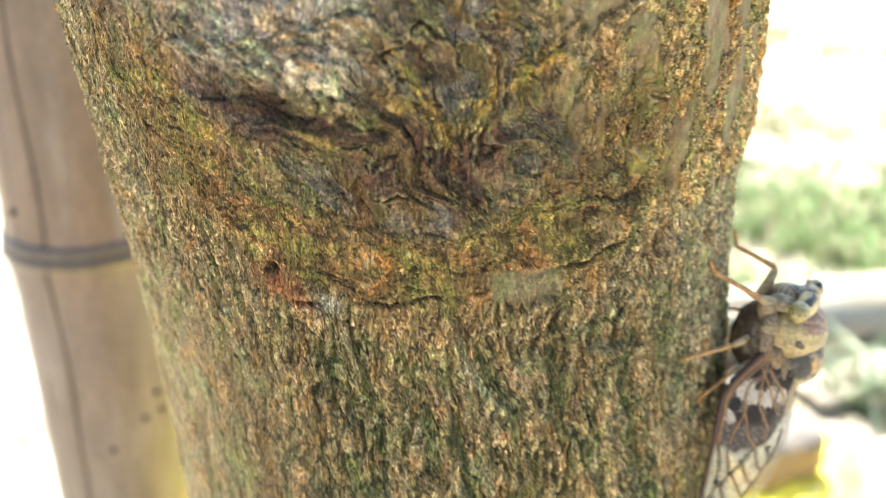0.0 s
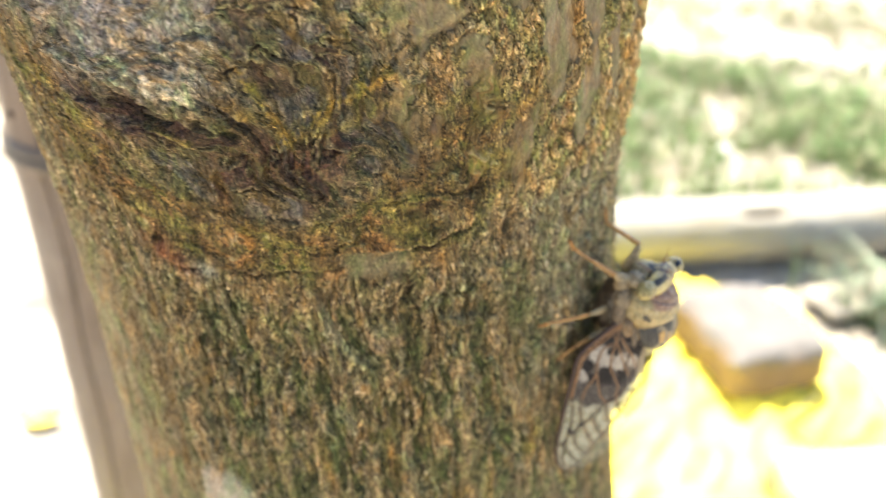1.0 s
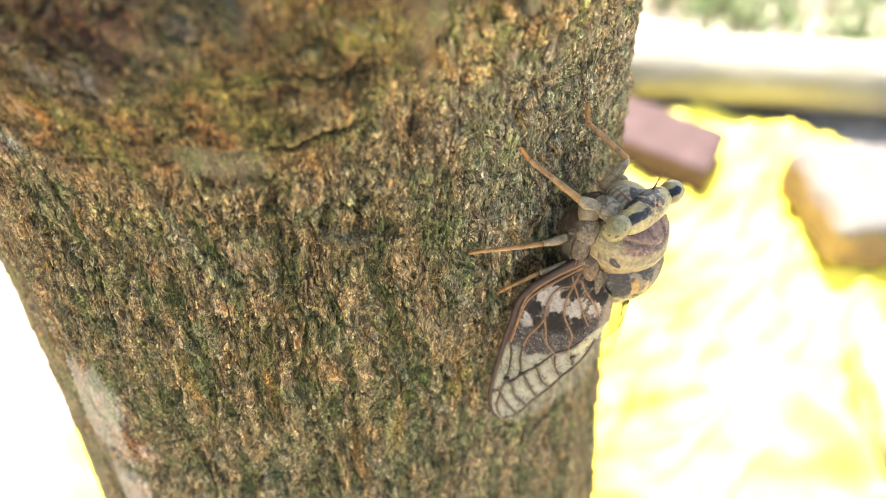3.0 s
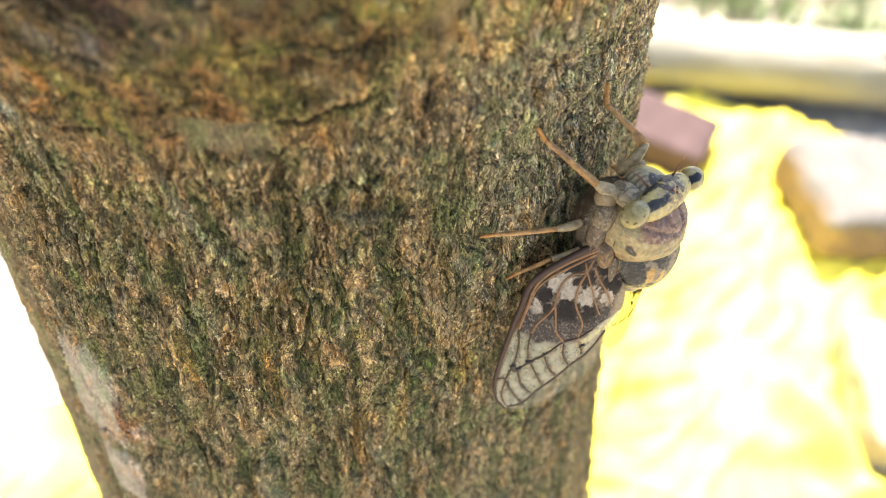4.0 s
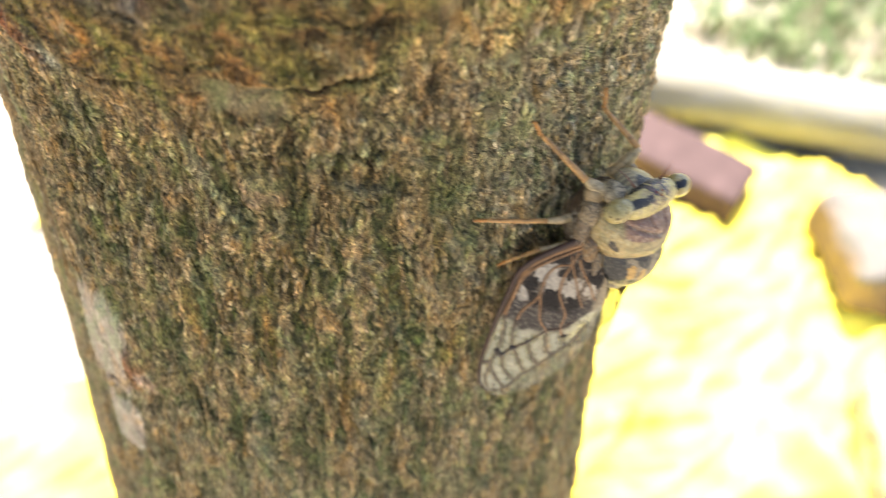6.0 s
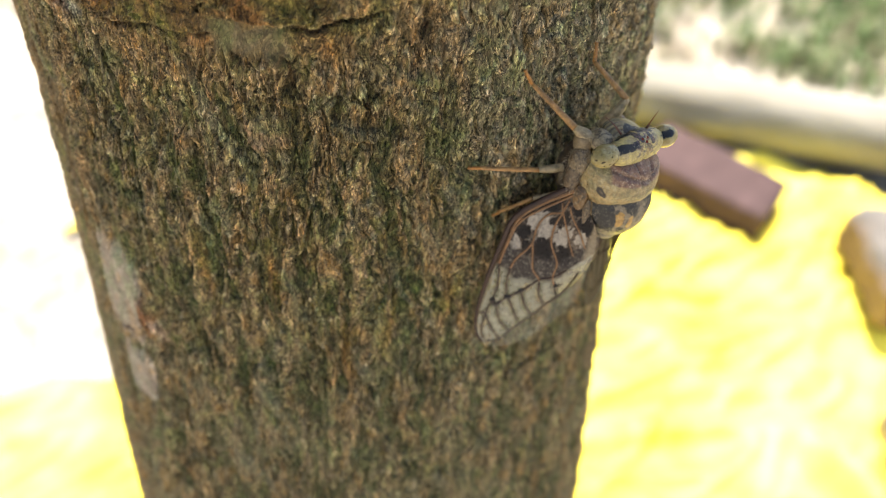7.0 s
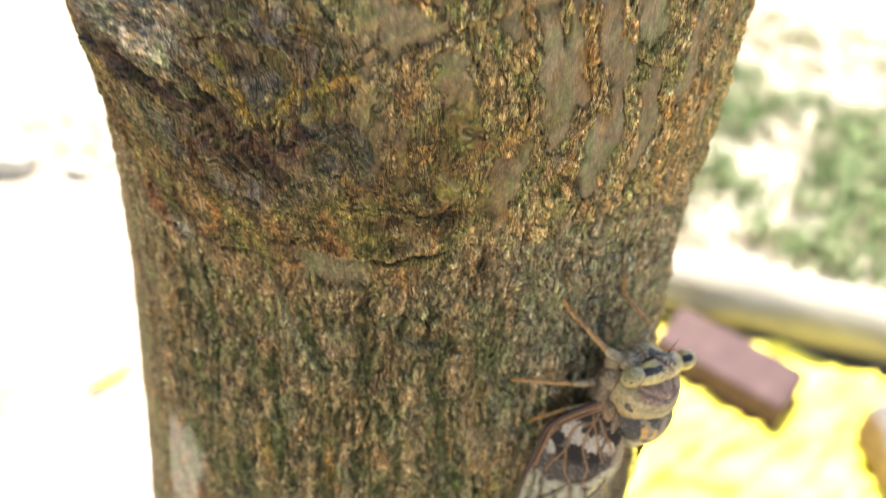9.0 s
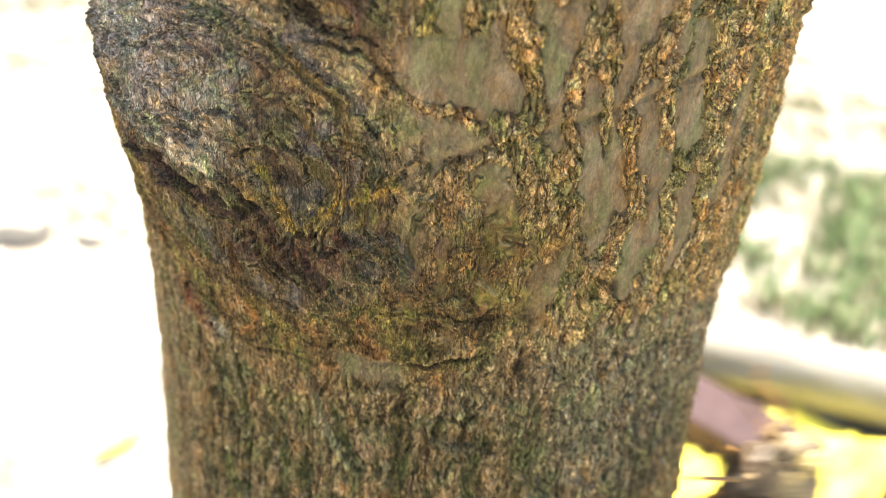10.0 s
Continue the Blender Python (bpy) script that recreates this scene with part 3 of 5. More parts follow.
GIRTH = [0.092, 0.072, 0.066, 0.0635, 0.0627, 0.0627, 0.063, 0.0657, 0.0683, 0.070, 0.066, 0.060]


def trunk_axis(z):
    def soft(v):
        return (np.interp(z - 0.016, AXIS_Z, v) + 2 * np.interp(z, AXIS_Z, v) + np.interp(z + 0.016, AXIS_Z, v)) / 4
    return soft(AXIS_X), soft(AXIS_Y), soft(GIRTH)


def bark(U, Z):
    """Relief of the bark in metres and its pigment, which also carries the shade of its recesses, for angle U (0 faces
    the path, positive towards the log) and height Z.
    """
    shape = U.shape
    U, Z = U.ravel(), Z.ravel()
    A = U * 0.063
    wa = A + 0.0024 * fbm(A / 0.014, Z / 0.022, seed=1, octaves=3) + 0.0012 * fbm(A / 0.0045, Z / 0.006, seed=2, octaves=3)
    wz = Z + 0.002 * fbm(A / 0.01, Z / 0.012, seed=3, octaves=3)
    # ropes of bark along the trunk, parted by narrow furrows
    n1 = perlin(wa / 0.0030, wz / 0.017, seed=4)
    n2 = perlin(wa / 0.0014, wz / 0.0058, seed=5)
    n3 = perlin(wa / 0.0008, wz / 0.0022, seed=41)
    furrow, furrow2, furrow3 = np.exp(-(n1 / 0.075) ** 2), np.exp(-(n2 / 0.095) ** 2), np.exp(-(n3 / 0.12) ** 2)
    ridge, ridge2 = 1 - 2 * furrow, 1 - 2 * furrow2
    fine = fbm(wa / 0.0009, wz / 0.0022, seed=6, octaves=3)
    lump = fbm(A / 0.02, Z / 0.03, seed=7)
    zone = 0.45 + 0.85 * step(-0.35, 0.35, fbm(A / 0.022, Z / 0.028, seed=47))
    h = -0.00070 * zone * furrow - 0.00042 * furrow2 - 0.00022 * furrow3 + 0.00036 * fine + 0.0006 * lump
    tan, orange, moss = np.array((0.32, 0.24, 0.135)), (0.52, 0.335, 0.155), (0.085, 0.105, 0.028)
    tone = fbm(A / 0.03, Z / 0.035, seed=8)
    c = np.tile(tan, (len(A), 1))
    c = blend(c, (0.35, 0.295, 0.20), step(0.05, 0.5, tone))
    c = blend(c, (0.23, 0.16, 0.08), step(0.05, 0.5, -tone))
    low = step(0.692, 0.672, Z)
    green = low * step(-0.75, 0.10, U) * (0.55 + 0.45 * step(-0.3, 0.3, fbm(A / 0.018, Z / 0.03, seed=9)))
    c = blend(c, (0.56, 0.48, 0.36), 0.7 * step(0.16, 0.42, fine))
    # furrow shade put into the colour, before the moss goes on
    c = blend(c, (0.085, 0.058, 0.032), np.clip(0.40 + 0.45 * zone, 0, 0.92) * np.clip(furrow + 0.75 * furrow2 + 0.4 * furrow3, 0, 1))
    c = blend(c, moss, green * np.clip(0.9 * furrow + 0.75 * furrow2, 0, 0.9))
    c = blend(c, (0.085, 0.115, 0.028), green * step(0.05, 0.4, fbm(wa / 0.006, wz / 0.014, seed=10)) * 0.65)
    streak = step(0.05, 0.28, perlin(wa / 0.0040, wz / 0.015, seed=11)) * (1 - furrow) * (1 - 0.7 * furrow2)
    c = blend(c, orange, streak * (0.28 + 0.47 * low) * step(-0.5, 0.05, U))
    h = h + 0.0004 * streak * low
    # low spots between fibres shaded in the colour too
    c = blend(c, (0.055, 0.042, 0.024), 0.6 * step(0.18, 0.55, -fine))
    chipn = perlin(wa / 0.0011, wz / 0.0026, seed=89)
    c = blend(c, (0.62, 0.54, 0.40), 0.6 * step(0.22, 0.34, chipn) * (1 - furrow))
    # pits beside the chips shaded in the colour
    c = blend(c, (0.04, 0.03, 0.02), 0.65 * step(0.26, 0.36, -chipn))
    h = h + 0.00025 * step(0.2, 0.34, chipn) - 0.0003 * step(0.24, 0.36, -chipn)
    # torn upright flakes, each a little higher or lower and of its own age
    seam_b, own, ox, oy = cells((wa + 0.0005 * fbm(A / 0.0012, Z / 0.002, seed=101, octaves=3)) / 0.0015, (wz + 0.0009 * fbm(A / 0.0012, Z / 0.002, seed=102, octaves=3)) / 0.0072, 5)
    gap_b, rim_b = 1 - step(0.0, 0.13, seam_b), step(0.30, 0.14, seam_b) * step(0.04, 0.12, seam_b)
    h = h + (1 - gap_b) * (0.00045 * (own - 0.5) + 0.00030 * (ox * np.cos(44 * own) + oy * np.sin(44 * own))) - 0.00042 * gap_b + 0.00012 * rim_b
    c = blend(c, (0.50, 0.335, 0.175), 0.34 * step(0.62, 0.72, own))
    c = blend(c, (0.17, 0.165, 0.09), 0.30 * step(0.26, 0.16, own))
    # pale rims and dark gaps: lit edges and crevice shade in the colour
    c = blend(c, (0.60, 0.52, 0.39), 0.45 * rim_b * step(0.3, 0.6, own))
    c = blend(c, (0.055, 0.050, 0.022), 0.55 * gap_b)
    # long upright strips: bare tan cork on the crests, moss and darker bark between them
    crest = perlin(wa / 0.0034, wz / 0.021, seed=107) + 0.25 * perlin(wa / 0.0016, wz / 0.008, seed=108)
    lowest = step(0.690, 0.668, Z)
    c = blend(c, (0.46, 0.335, 0.20), 0.62 * lowest * step(0.06, 0.26, crest))
    c = blend(c, (0.125, 0.14, 0.062), 0.62 * lowest * step(0.04, 0.26, -crest) * step(-0.55, 0.0, U))
    c = blend(c, (0.20, 0.16, 0.10), 0.50 * lowest * step(0.04, 0.26, -crest) * step(0.0, -0.55, U))
    h = h + 0.0007 * lowest * (step(0.0, 0.25, crest) - step(0.0, 0.25, -crest))
    # grey scaly side away from the knot
    side = step(0.72, 0.98, U) * step(0.63, 0.68, Z)
    c = blend(c, (0.46, 0.41, 0.31), 0.7 * side)
    fleck = step(0.16, 0.4, perlin(wa / 0.0022, wz / 0.0028, seed=12))
    c = blend(c, (0.56, 0.52, 0.44), side * fleck * 0.75)
    # near-black furrows: shade between the grey scales put into the colour
    c = blend(c, (0.028, 0.022, 0.017), side * np.clip(furrow2 + 0.6 * furrow, 0, 1) * 0.35)
    h = h + side * (0.0005 * fleck - 0.0005 * furrow2)
    # rubbed pale grey towards the foot, and pale slanting rubs
    rub = step(0.665, 0.605, Z) * (0.35 + 0.65 * step(-0.2, 0.4, fbm(A / 0.012, Z / 0.02, seed=48)))
    c = blend(c, (0.33, 0.30, 0.215), 0.5 * rub)
    h = h * (1 - 0.25 * rub)
    scuff = step(0.22, 0.42, perlin((wa + 0.45 * wz) / 0.0042, (wz - 0.45 * wa) / 0.020, seed=49)) * step(0.70, 0.68, Z)
    c = blend(c, (0.26, 0.25, 0.19), 0.6 * scuff)
    h = h * (1 - 0.5 * scuff) + 0.0002 * scuff
    # left flank: smoother, drawn towards an even brown, patchily paler near the edge
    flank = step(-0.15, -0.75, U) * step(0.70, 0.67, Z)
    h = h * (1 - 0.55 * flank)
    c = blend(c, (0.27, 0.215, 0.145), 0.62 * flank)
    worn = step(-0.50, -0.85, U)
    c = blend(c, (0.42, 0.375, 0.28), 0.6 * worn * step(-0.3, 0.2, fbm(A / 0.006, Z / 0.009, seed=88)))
    # smooth grey plates with torn orange fibre between them, above and beside the knot
    up = step(0.694, 0.712, Z + 0.004 * fbm(A / 0.01, Z / 0.01, seed=13)) * step(0.30, 0.46, U + 0.08 * fbm(A / 0.012, Z / 0.012, seed=14))
    pn = perlin(wa / 0.0046, wz / 0.017, seed=15) + 0.40 * perlin(wa / 0.0022, wz / 0.006, seed=16)
    # the larger plates: middle and half sizes in metres along the girth and the height, with a tilt
    pa, pz = wa - A, wz - Z
    ragged = fbm(A / 0.0022, Z / 0.003, seed=57, octaves=3)
    laid = np.full(len(A), -1.0)
    for u, zm, ha, hz, tilt in ((0.482, 0.7462, 0.0058, 0.0052, 0.1), (0.484, 0.7362, 0.0056, 0.0034, 0.25), (0.43, 0.7222, 0.0030, 0.0052, 0.1), (0.618, 0.7262, 0.0024, 0.0074, -0.22), (0.812, 0.7345, 0.0021, 0.0125, -0.12), (0.70, 0.752, 0.0028, 0.006, 0.0),
                             (0.955, 0.739, 0.0017, 0.008, -0.1), (1.06, 0.745, 0.0024, 0.011, -0.08), (0.90, 0.757, 0.0020, 0.006, 0.1), (1.12, 0.722, 0.0022, 0.010, -0.1), (0.97, 0.716, 0.0018, 0.007, 0.0), (0.70, 0.7125, 0.0022, 0.0055, 0.2), (1.26, 0.735, 0.0025, 0.014, 0.0), (0.40, 0.762, 0.006, 0.005, 0.2), (0.62, 0.765, 0.004, 0.006, 0.0)):
        da, dz = A - u * 0.063 + 1.3 * pa + 0.0012 * ragged, Z - zm + 1.3 * pz + 0.0012 * ragged
        p, q = da * math.cos(tilt) - dz * math.sin(tilt), dz * math.cos(tilt) + da * math.sin(tilt)
        laid = np.maximum(laid, 1 - (np.abs(p / ha) ** 4 + np.abs(q / hz) ** 4) ** 0.25)
    pn = np.maximum(0.8 * pn - 0.08, 0.5 * laid)
    plate = step(-0.01, 0.03, pn - 0.02)
    plate = plate * (1 - 0.3 * step(1.15, 1.3, U))
    hp = plate * (0.0007 + 0.00012 * fine + 0.0002 * fbm(A / 0.003, Z / 0.003, seed=17)) + (1 - plate) * (0.0006 * ridge2 + 0.0007 + 0.0007 * fine)
    h = h * (1 - up) + (hp + 0.0006 * lump) * up
    cp = np.tile((0.23, 0.185, 0.13), (len(A), 1))
    cp = blend(cp, (0.28, 0.24, 0.185), step(-0.2, 0.4, fbm(A / 0.006, Z / 0.01, seed=19)))
    ct = np.tile((0.40, 0.32, 0.19), (len(A), 1))
    ct = blend(ct, (0.50, 0.29, 0.13), 0.8 * step(0.0, 0.30, perlin(wa / 0.004, wz / 0.012, seed=20)))
    ct = blend(ct, (0.56, 0.49, 0.35), step(0.12, 0.45, fine))
    ct = blend(ct, (0.13, 0.095, 0.058), 0.7 * step(0.12, 0.45, -fine))
    ct = blend(ct, (0.23, 0.22, 0.08), 0.5 * step(0.1, 0.4, fbm(A / 0.008, Z / 0.01, seed=21)))
    seam_t, own_t, ox_t, oy_t = cells((wa + 0.0004 * ragged) / 0.0012, (wz + 0.0006 * ragged) / 0.0027, 7)
    gap_t = 1 - step(0.0, 0.14, seam_t)
    h = h + up * (1 - plate) * (0.0011 * (own_t - 0.5) + 0.0004 * (ox_t * np.cos(44 * own_t) + oy_t * np.sin(44 * own_t)) - 0.0005 * gap_t)
    ct = blend(ct, (0.52, 0.36, 0.19), 0.6 * step(0.55, 0.7, own_t))
    ct = blend(ct, (0.24, 0.21, 0.10), 0.5 * step(0.35, 0.2, own_t))
    # gaps between the torn strips get their shade in the colour
    ct = blend(ct * 1.30, (0.10, 0.072, 0.042), 0.42 * gap_t)
    c = c * (1 - up)[:, None] + (cp * plate[:, None] + ct * (1 - plate)[:, None]) * up[:, None]
    lipline = up * np.exp(-((pn - 0.02) / 0.05) ** 2)
    # crevice round each plate: shade painted along its edge
    c = blend(c, (0.085, 0.062, 0.038), 0.4 * lipline)
    h = h - 0.0003 * lipline
    # the old branch scar: a swelling with torn dark wood, its fibres curling round it
    kx, kz = A - 0.004, Z - 0.724
    dk = np.hypot(kx / 0.030, kz / 0.0225) + 0.30 * fbm(A / 0.011, Z / 0.009, seed=22)
    ak = np.arctan2(kz, kx)
    ring = dk * 0.03
    ar = ring + 0.0016 * fbm(A / 0.006, Z / 0.006, seed=23)
    sw1 = perlin(ar / 0.0024, ak * 0.030 / 0.009, seed=24)
    sw2 = fbm(ar / 0.0010, ak * 0.030 / 0.0035, seed=25, octaves=3)
    curl = (step(0.78, 1.02, dk) * step(1.75, 1.30, dk)) * step(0.012, -0.004, kz)
    hc = 0.00075 * (1 - 2.2 * np.abs(sw1)) + 0.00075 * sw2 + 0.0004 * lump
    h = h * (1 - curl) + hc * curl
    cc = np.tile((0.17, 0.115, 0.048), (len(A), 1))
    cc = blend(cc, (0.24, 0.20, 0.065), step(-0.1, 0.35, fbm(A / 0.010, Z / 0.006, seed=26)))
    cc = blend(cc, (0.33, 0.19, 0.08), step(0.1, 0.35, perlin(ar / 0.003, ak * 3.2, seed=27)))
    cc = blend(cc, (0.075, 0.052, 0.028), step(0.10, 0.42, -sw2) * 0.8)
    cc = blend(cc, (0.36, 0.31, 0.20), step(0.22, 0.5, sw2) * 0.6)
    c = c * (1 - curl)[:, None] + cc * curl[:, None]
    inside = np.maximum(step(1.10, 0.70, dk), step(0.726, 0.738, Z + 0.004 * fbm(A / 0.006, Z / 0.006, seed=42)) * step(0.46, 0.28, U))
    rough = fbm(A / 0.0055, Z / 0.0045, seed=28)
    rip = 1 - 2 * np.abs(perlin((A * 0.8 + Z * 0.6) / 0.0022, (Z * 0.8 - A * 0.6) / 0.012, seed=29))
    hin = 0.0014 * rough + 0.0005 * rip + 0.0004 * fbm(A / 0.0018, Z / 0.0015, seed=30, octaves=3)
    th = 1.5 * perlin(A / 0.012, Z / 0.010, seed=37) + 0.75 - 22 * (A - 0.004)
    ka, kb = A - 0.002, Z - 0.726
    fa, fz = ka * np.cos(th) + kb * np.sin(th), kb * np.cos(th) - ka * np.sin(th)
    torn = 0.75 * fbm(fa / 0.0012, fz / 0.0050, seed=38, octaves=4) + 0.55 * fbm(A / 0.0016, Z / 0.0013, seed=43, octaves=3)
    tuft = 0.8 * fbm(fa / 0.0028, fz / 0.008, seed=40, octaves=3) + 0.4 * fbm(A / 0.004, Z / 0.003, seed=44, octaves=2)
    patchy = fbm(A / 0.009, Z / 0.008, seed=31)
    upper = step(0.728, 0.742, Z)
    cin = np.tile((0.235, 0.17, 0.105), (len(A), 1))
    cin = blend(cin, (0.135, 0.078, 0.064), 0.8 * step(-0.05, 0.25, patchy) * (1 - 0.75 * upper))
    cin = blend(cin, (0.27, 0.255, 0.23), step(0.1, 0.4, -patchy) * 0.7)
    cin = blend(cin, (0.34, 0.255, 0.09), step(0.12, 0.36, tuft) * step(-0.012, 0.010, A) * (1 - 0.5 * upper) * 0.85)
    cin = blend(cin, (0.42, 0.38, 0.33), step(0.12, 0.45, torn) * (0.55 + 0.3 * step(0.006, -0.014, A)))
    # gaps in the torn wood near-black, their shade put into the colour
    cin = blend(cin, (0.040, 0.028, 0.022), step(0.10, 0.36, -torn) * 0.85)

    def area(u, zm, ra, rz):
        return np.exp(-((A - u * 0.063 + 0.6 * pa) / ra) ** 4 - ((Z - zm + 0.6 * pz) / rz) ** 4)

    # scales of old wood with curled rims
    wk = 0.0016 * fbm(A / 0.0045, Z / 0.0045, seed=103, octaves=4)
    wl = 0.0030 * fbm(A / 0.0050, Z / 0.0050, seed=104, octaves=4)
    seam_k, own_k, ox_k, oy_k = cells((fa + wk) / 0.0027, (fz + wl) / 0.0078, 9)
    seam_k = seam_k + 0.30 * step(-0.15, 0.35, fbm(A / 0.005, Z / 0.005, seed=106))
    gap_k, rim_k = 1 - step(0.0, 0.10, seam_k), step(0.26, 0.15, seam_k) * step(0.05, 0.10, seam_k)
    lean_k = ox_k * np.cos(44 * own_k) + oy_k * np.sin(44 * own_k)
    hin = 0.6 * hin + (1 - gap_k) * (0.0015 * (own_k - 0.5) + 0.0011 * lean_k) + 0.00045 * rim_k - 0.0006 * gap_k
    for lo, hi, rgb in ((0.0, 0.26, (0.27, 0.25, 0.27)), (0.26, 0.48, (0.22, 0.17, 0.08)), (0.48, 0.72, (0.115, 0.075, 0.058)), (0.72, 0.82, (0.105, 0.044, 0.042)), (0.82, 1.0, (0.36, 0.285, 0.17))):
        cin = blend(cin, rgb, 0.62 * (own_k >= lo) * (own_k < hi))
    cin = blend(cin, (0.50, 0.42, 0.26), 0.7 * rim_k)
    # seams between the scales carry painted shade
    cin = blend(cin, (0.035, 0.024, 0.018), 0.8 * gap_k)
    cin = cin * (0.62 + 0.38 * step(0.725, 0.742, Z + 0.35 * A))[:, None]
    # silvery weathered wood on the shoulder of the swelling, in long torn strands
    silver = step(0.008, -0.018, A + 0.25 * (0.735 - Z)) * step(0.716, 0.736, Z + 0.3 * A)
    strands = fbm((Z + 0.35 * A) / 0.0008, (A - 0.35 * Z) / 0.009, seed=105, octaves=4)
    cin = blend(cin, (0.68, 0.635, 0.70), silver * (0.45 + 0.5 * step(-0.1, 0.25, strands)))
    cin = blend(cin, (0.09, 0.065, 0.065), 0.6 * silver * step(0.12, 0.34, -strands))
    hin = hin + 0.0005 * silver * strands
    # grey torn wood, plum heartwood and maroon hollows, yellow moss along the seam
    grain_l = fbm((A * 0.75 + Z * 0.66) / 0.0010, (Z * 0.75 - A * 0.66) / 0.0085, seed=56, octaves=4)
    cin = blend(cin, (0.55, 0.53, 0.50), 0.95 * area(-0.22, 0.7305, 0.015, 0.0055) * step(0.0, 0.22, grain_l))
    cin = blend(cin, (0.075, 0.045, 0.05), 0.9 * area(-0.30, 0.7195, 0.009, 0.0058) * step(-0.25, 0.15, grain_l + 0.3 * patchy))
    cin = blend(cin, (0.105, 0.042, 0.034), 0.65 * area(0.13, 0.7145, 0.011, 0.0042) * step(-0.2, 0.2, torn))
    seam = np.minimum(np.abs(Z - np.interp(A, [0.0035, 0.0095], [0.731, 0.7175])) + 9 * np.clip(np.abs(A - 0.0065) - 0.0035, 0, 1), np.abs(Z - np.interp(A, [0.0085, 0.0245], [0.7180, 0.7290])) + 9 * np.clip(np.abs(A - 0.0165) - 0.0085, 0, 1))
    seam = np.exp(-((seam + 0.0009 * tuft) / 0.0016) ** 2)
    cin = blend(cin, (0.47, 0.34, 0.085), 0.85 * seam * step(-0.25, 0.15, torn))
    cin = blend(cin, (0.62, 0.58, 0.50), 0.8 * area(-0.062, 0.725, 0.0020, 0.0018))
    # the sunken hollow's shade put into the colour
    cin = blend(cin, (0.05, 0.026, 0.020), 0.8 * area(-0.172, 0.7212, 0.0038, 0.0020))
    hin = hin * 1.0 + 0.0006 * area(-0.25, 0.727, 0.016, 0.009) * grain_l + 0.0006 * torn + 0.0007 * tuft + 0.0008 * seam - 0.0016 * area(-0.172, 0.7212, 0.0038, 0.0020)
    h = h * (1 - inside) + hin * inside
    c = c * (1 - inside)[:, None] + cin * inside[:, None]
    # yellow-green moss strands across the scar
    strand = np.exp(-((Z - 0.7195 - 0.10 * A - 0.0022 * np.sin(A * 330)) / 0.0012) ** 2) * step(-0.014, -0.004, A) * step(0.030, 0.02, A)
    c = blend(c, (0.34, 0.27, 0.08), 0.5 * strand * step(-0.2, 0.25, rough))
    h = h + 0.0005 * strand
    # swelling of the scar and the hollow under its collar
    h = h + 0.0055 * np.exp(-((A + 0.016) / 0.019) ** 2 - ((Z - 0.729) / 0.016) ** 2) + 0.0012 * np.exp(-((A - 0.012) / 0.02) ** 2 - ((Z - 0.712) / 0.012) ** 2)
    h = h - 0.0022 * np.exp(-((A - 0.010) / 0.021) ** 2 - ((Z - 0.679) / 0.011) ** 2)
    # the crack under the collar
    zc = np.interp(U, [-0.6, -0.37, -0.2, 0.0, 0.2, 0.4, 0.62], [0.6945, 0.689, 0.6892, 0.6905, 0.6928, 0.6955, 0.6995]) + 0.0011 * fbm(A / 0.005, 0.4, seed=34)
    on = step(-0.50, -0.40, U) * step(0.66, 0.56, U) * (0.15 + 0.85 * step(-0.15, 0.2, perlin(A / 0.006, 3.3, seed=35)))
    crack = on * np.exp(-((Z - zc) / 0.00042) ** 2)
    h = h - 0.0016 * crack + 0.0008 * on * np.exp(-((Z - zc - 0.0018) / 0.0014) ** 2)
    c = blend(c, (0.045, 0.028, 0.016), 0.9 * np.clip(crack * 1.3, 0, 1))

    def spot(u, z, ra, rz, turn=0.0, hard=2):
        da, dz = A - u * 0.063, Z - z
        p, q = da * math.cos(turn) + dz * math.sin(turn), dz * math.cos(turn) - da * math.sin(turn)
        return np.exp(-(np.abs(p / ra) ** hard + np.abs(q / rz) ** hard))

    # flat scale under the crack, the lifted chip, the pink patch
    flat = spot(0.32, 0.6935, 0.0058, 0.0030, 0.06, 8)
    h = h * (1 - 0.8 * flat) - 0.0006 * flat
    c = blend(c, (0.20, 0.182, 0.125), 0.75 * flat)
    c = blend(c, (0.13, 0.11, 0.06), 0.6 * spot(0.375, 0.6905, 0.0018, 0.0026))
    chip = spot(0.56, 0.679, 0.0044, 0.0011, -0.12, 3)
    h = h + 0.0013 * chip - 0.0009 * spot(0.56, 0.6768, 0.0042, 0.0007, -0.12)
    c = blend(c, (0.22, 0.205, 0.135), 0.8 * chip)
    pink = spot(0.317, 0.677, 0.0034, 0.0028, 0.3, 4)
    c = blend(c, (0.31, 0.215, 0.155), 0.8 * pink)
    h = h * (1 - 0.5 * pink)
    # pale scar with its orange chip, down on the flank
    pale = spot(-0.285, 0.6302, 0.0060, 0.0112, -0.13, 6) + 0.9 * spot(-0.275, 0.6100, 0.0046, 0.0062, -0.13, 6)
    pale = np.clip(pale + 0.25 * fbm(A / 0.004, Z / 0.006, seed=36) * step(0.02, 0.3, pale), 0, 1)
    h = h * (1 - 0.7 * pale) + 0.0005 * pale
    c = blend(c, (0.47, 0.42, 0.40), 0.92 * step(0.1, 0.5, pale))
    tri = spot(-0.145, 0.6285, 0.0032, 0.0040, 0.3, 4)
    c = blend(c, (0.38, 0.17, 0.09), 0.9 * tri)
    c = blend(c, (0.62, 0.46, 0.40), 0.9 * spot(-0.115, 0.6272, 0.0018, 0.0026, 0.3, 6))
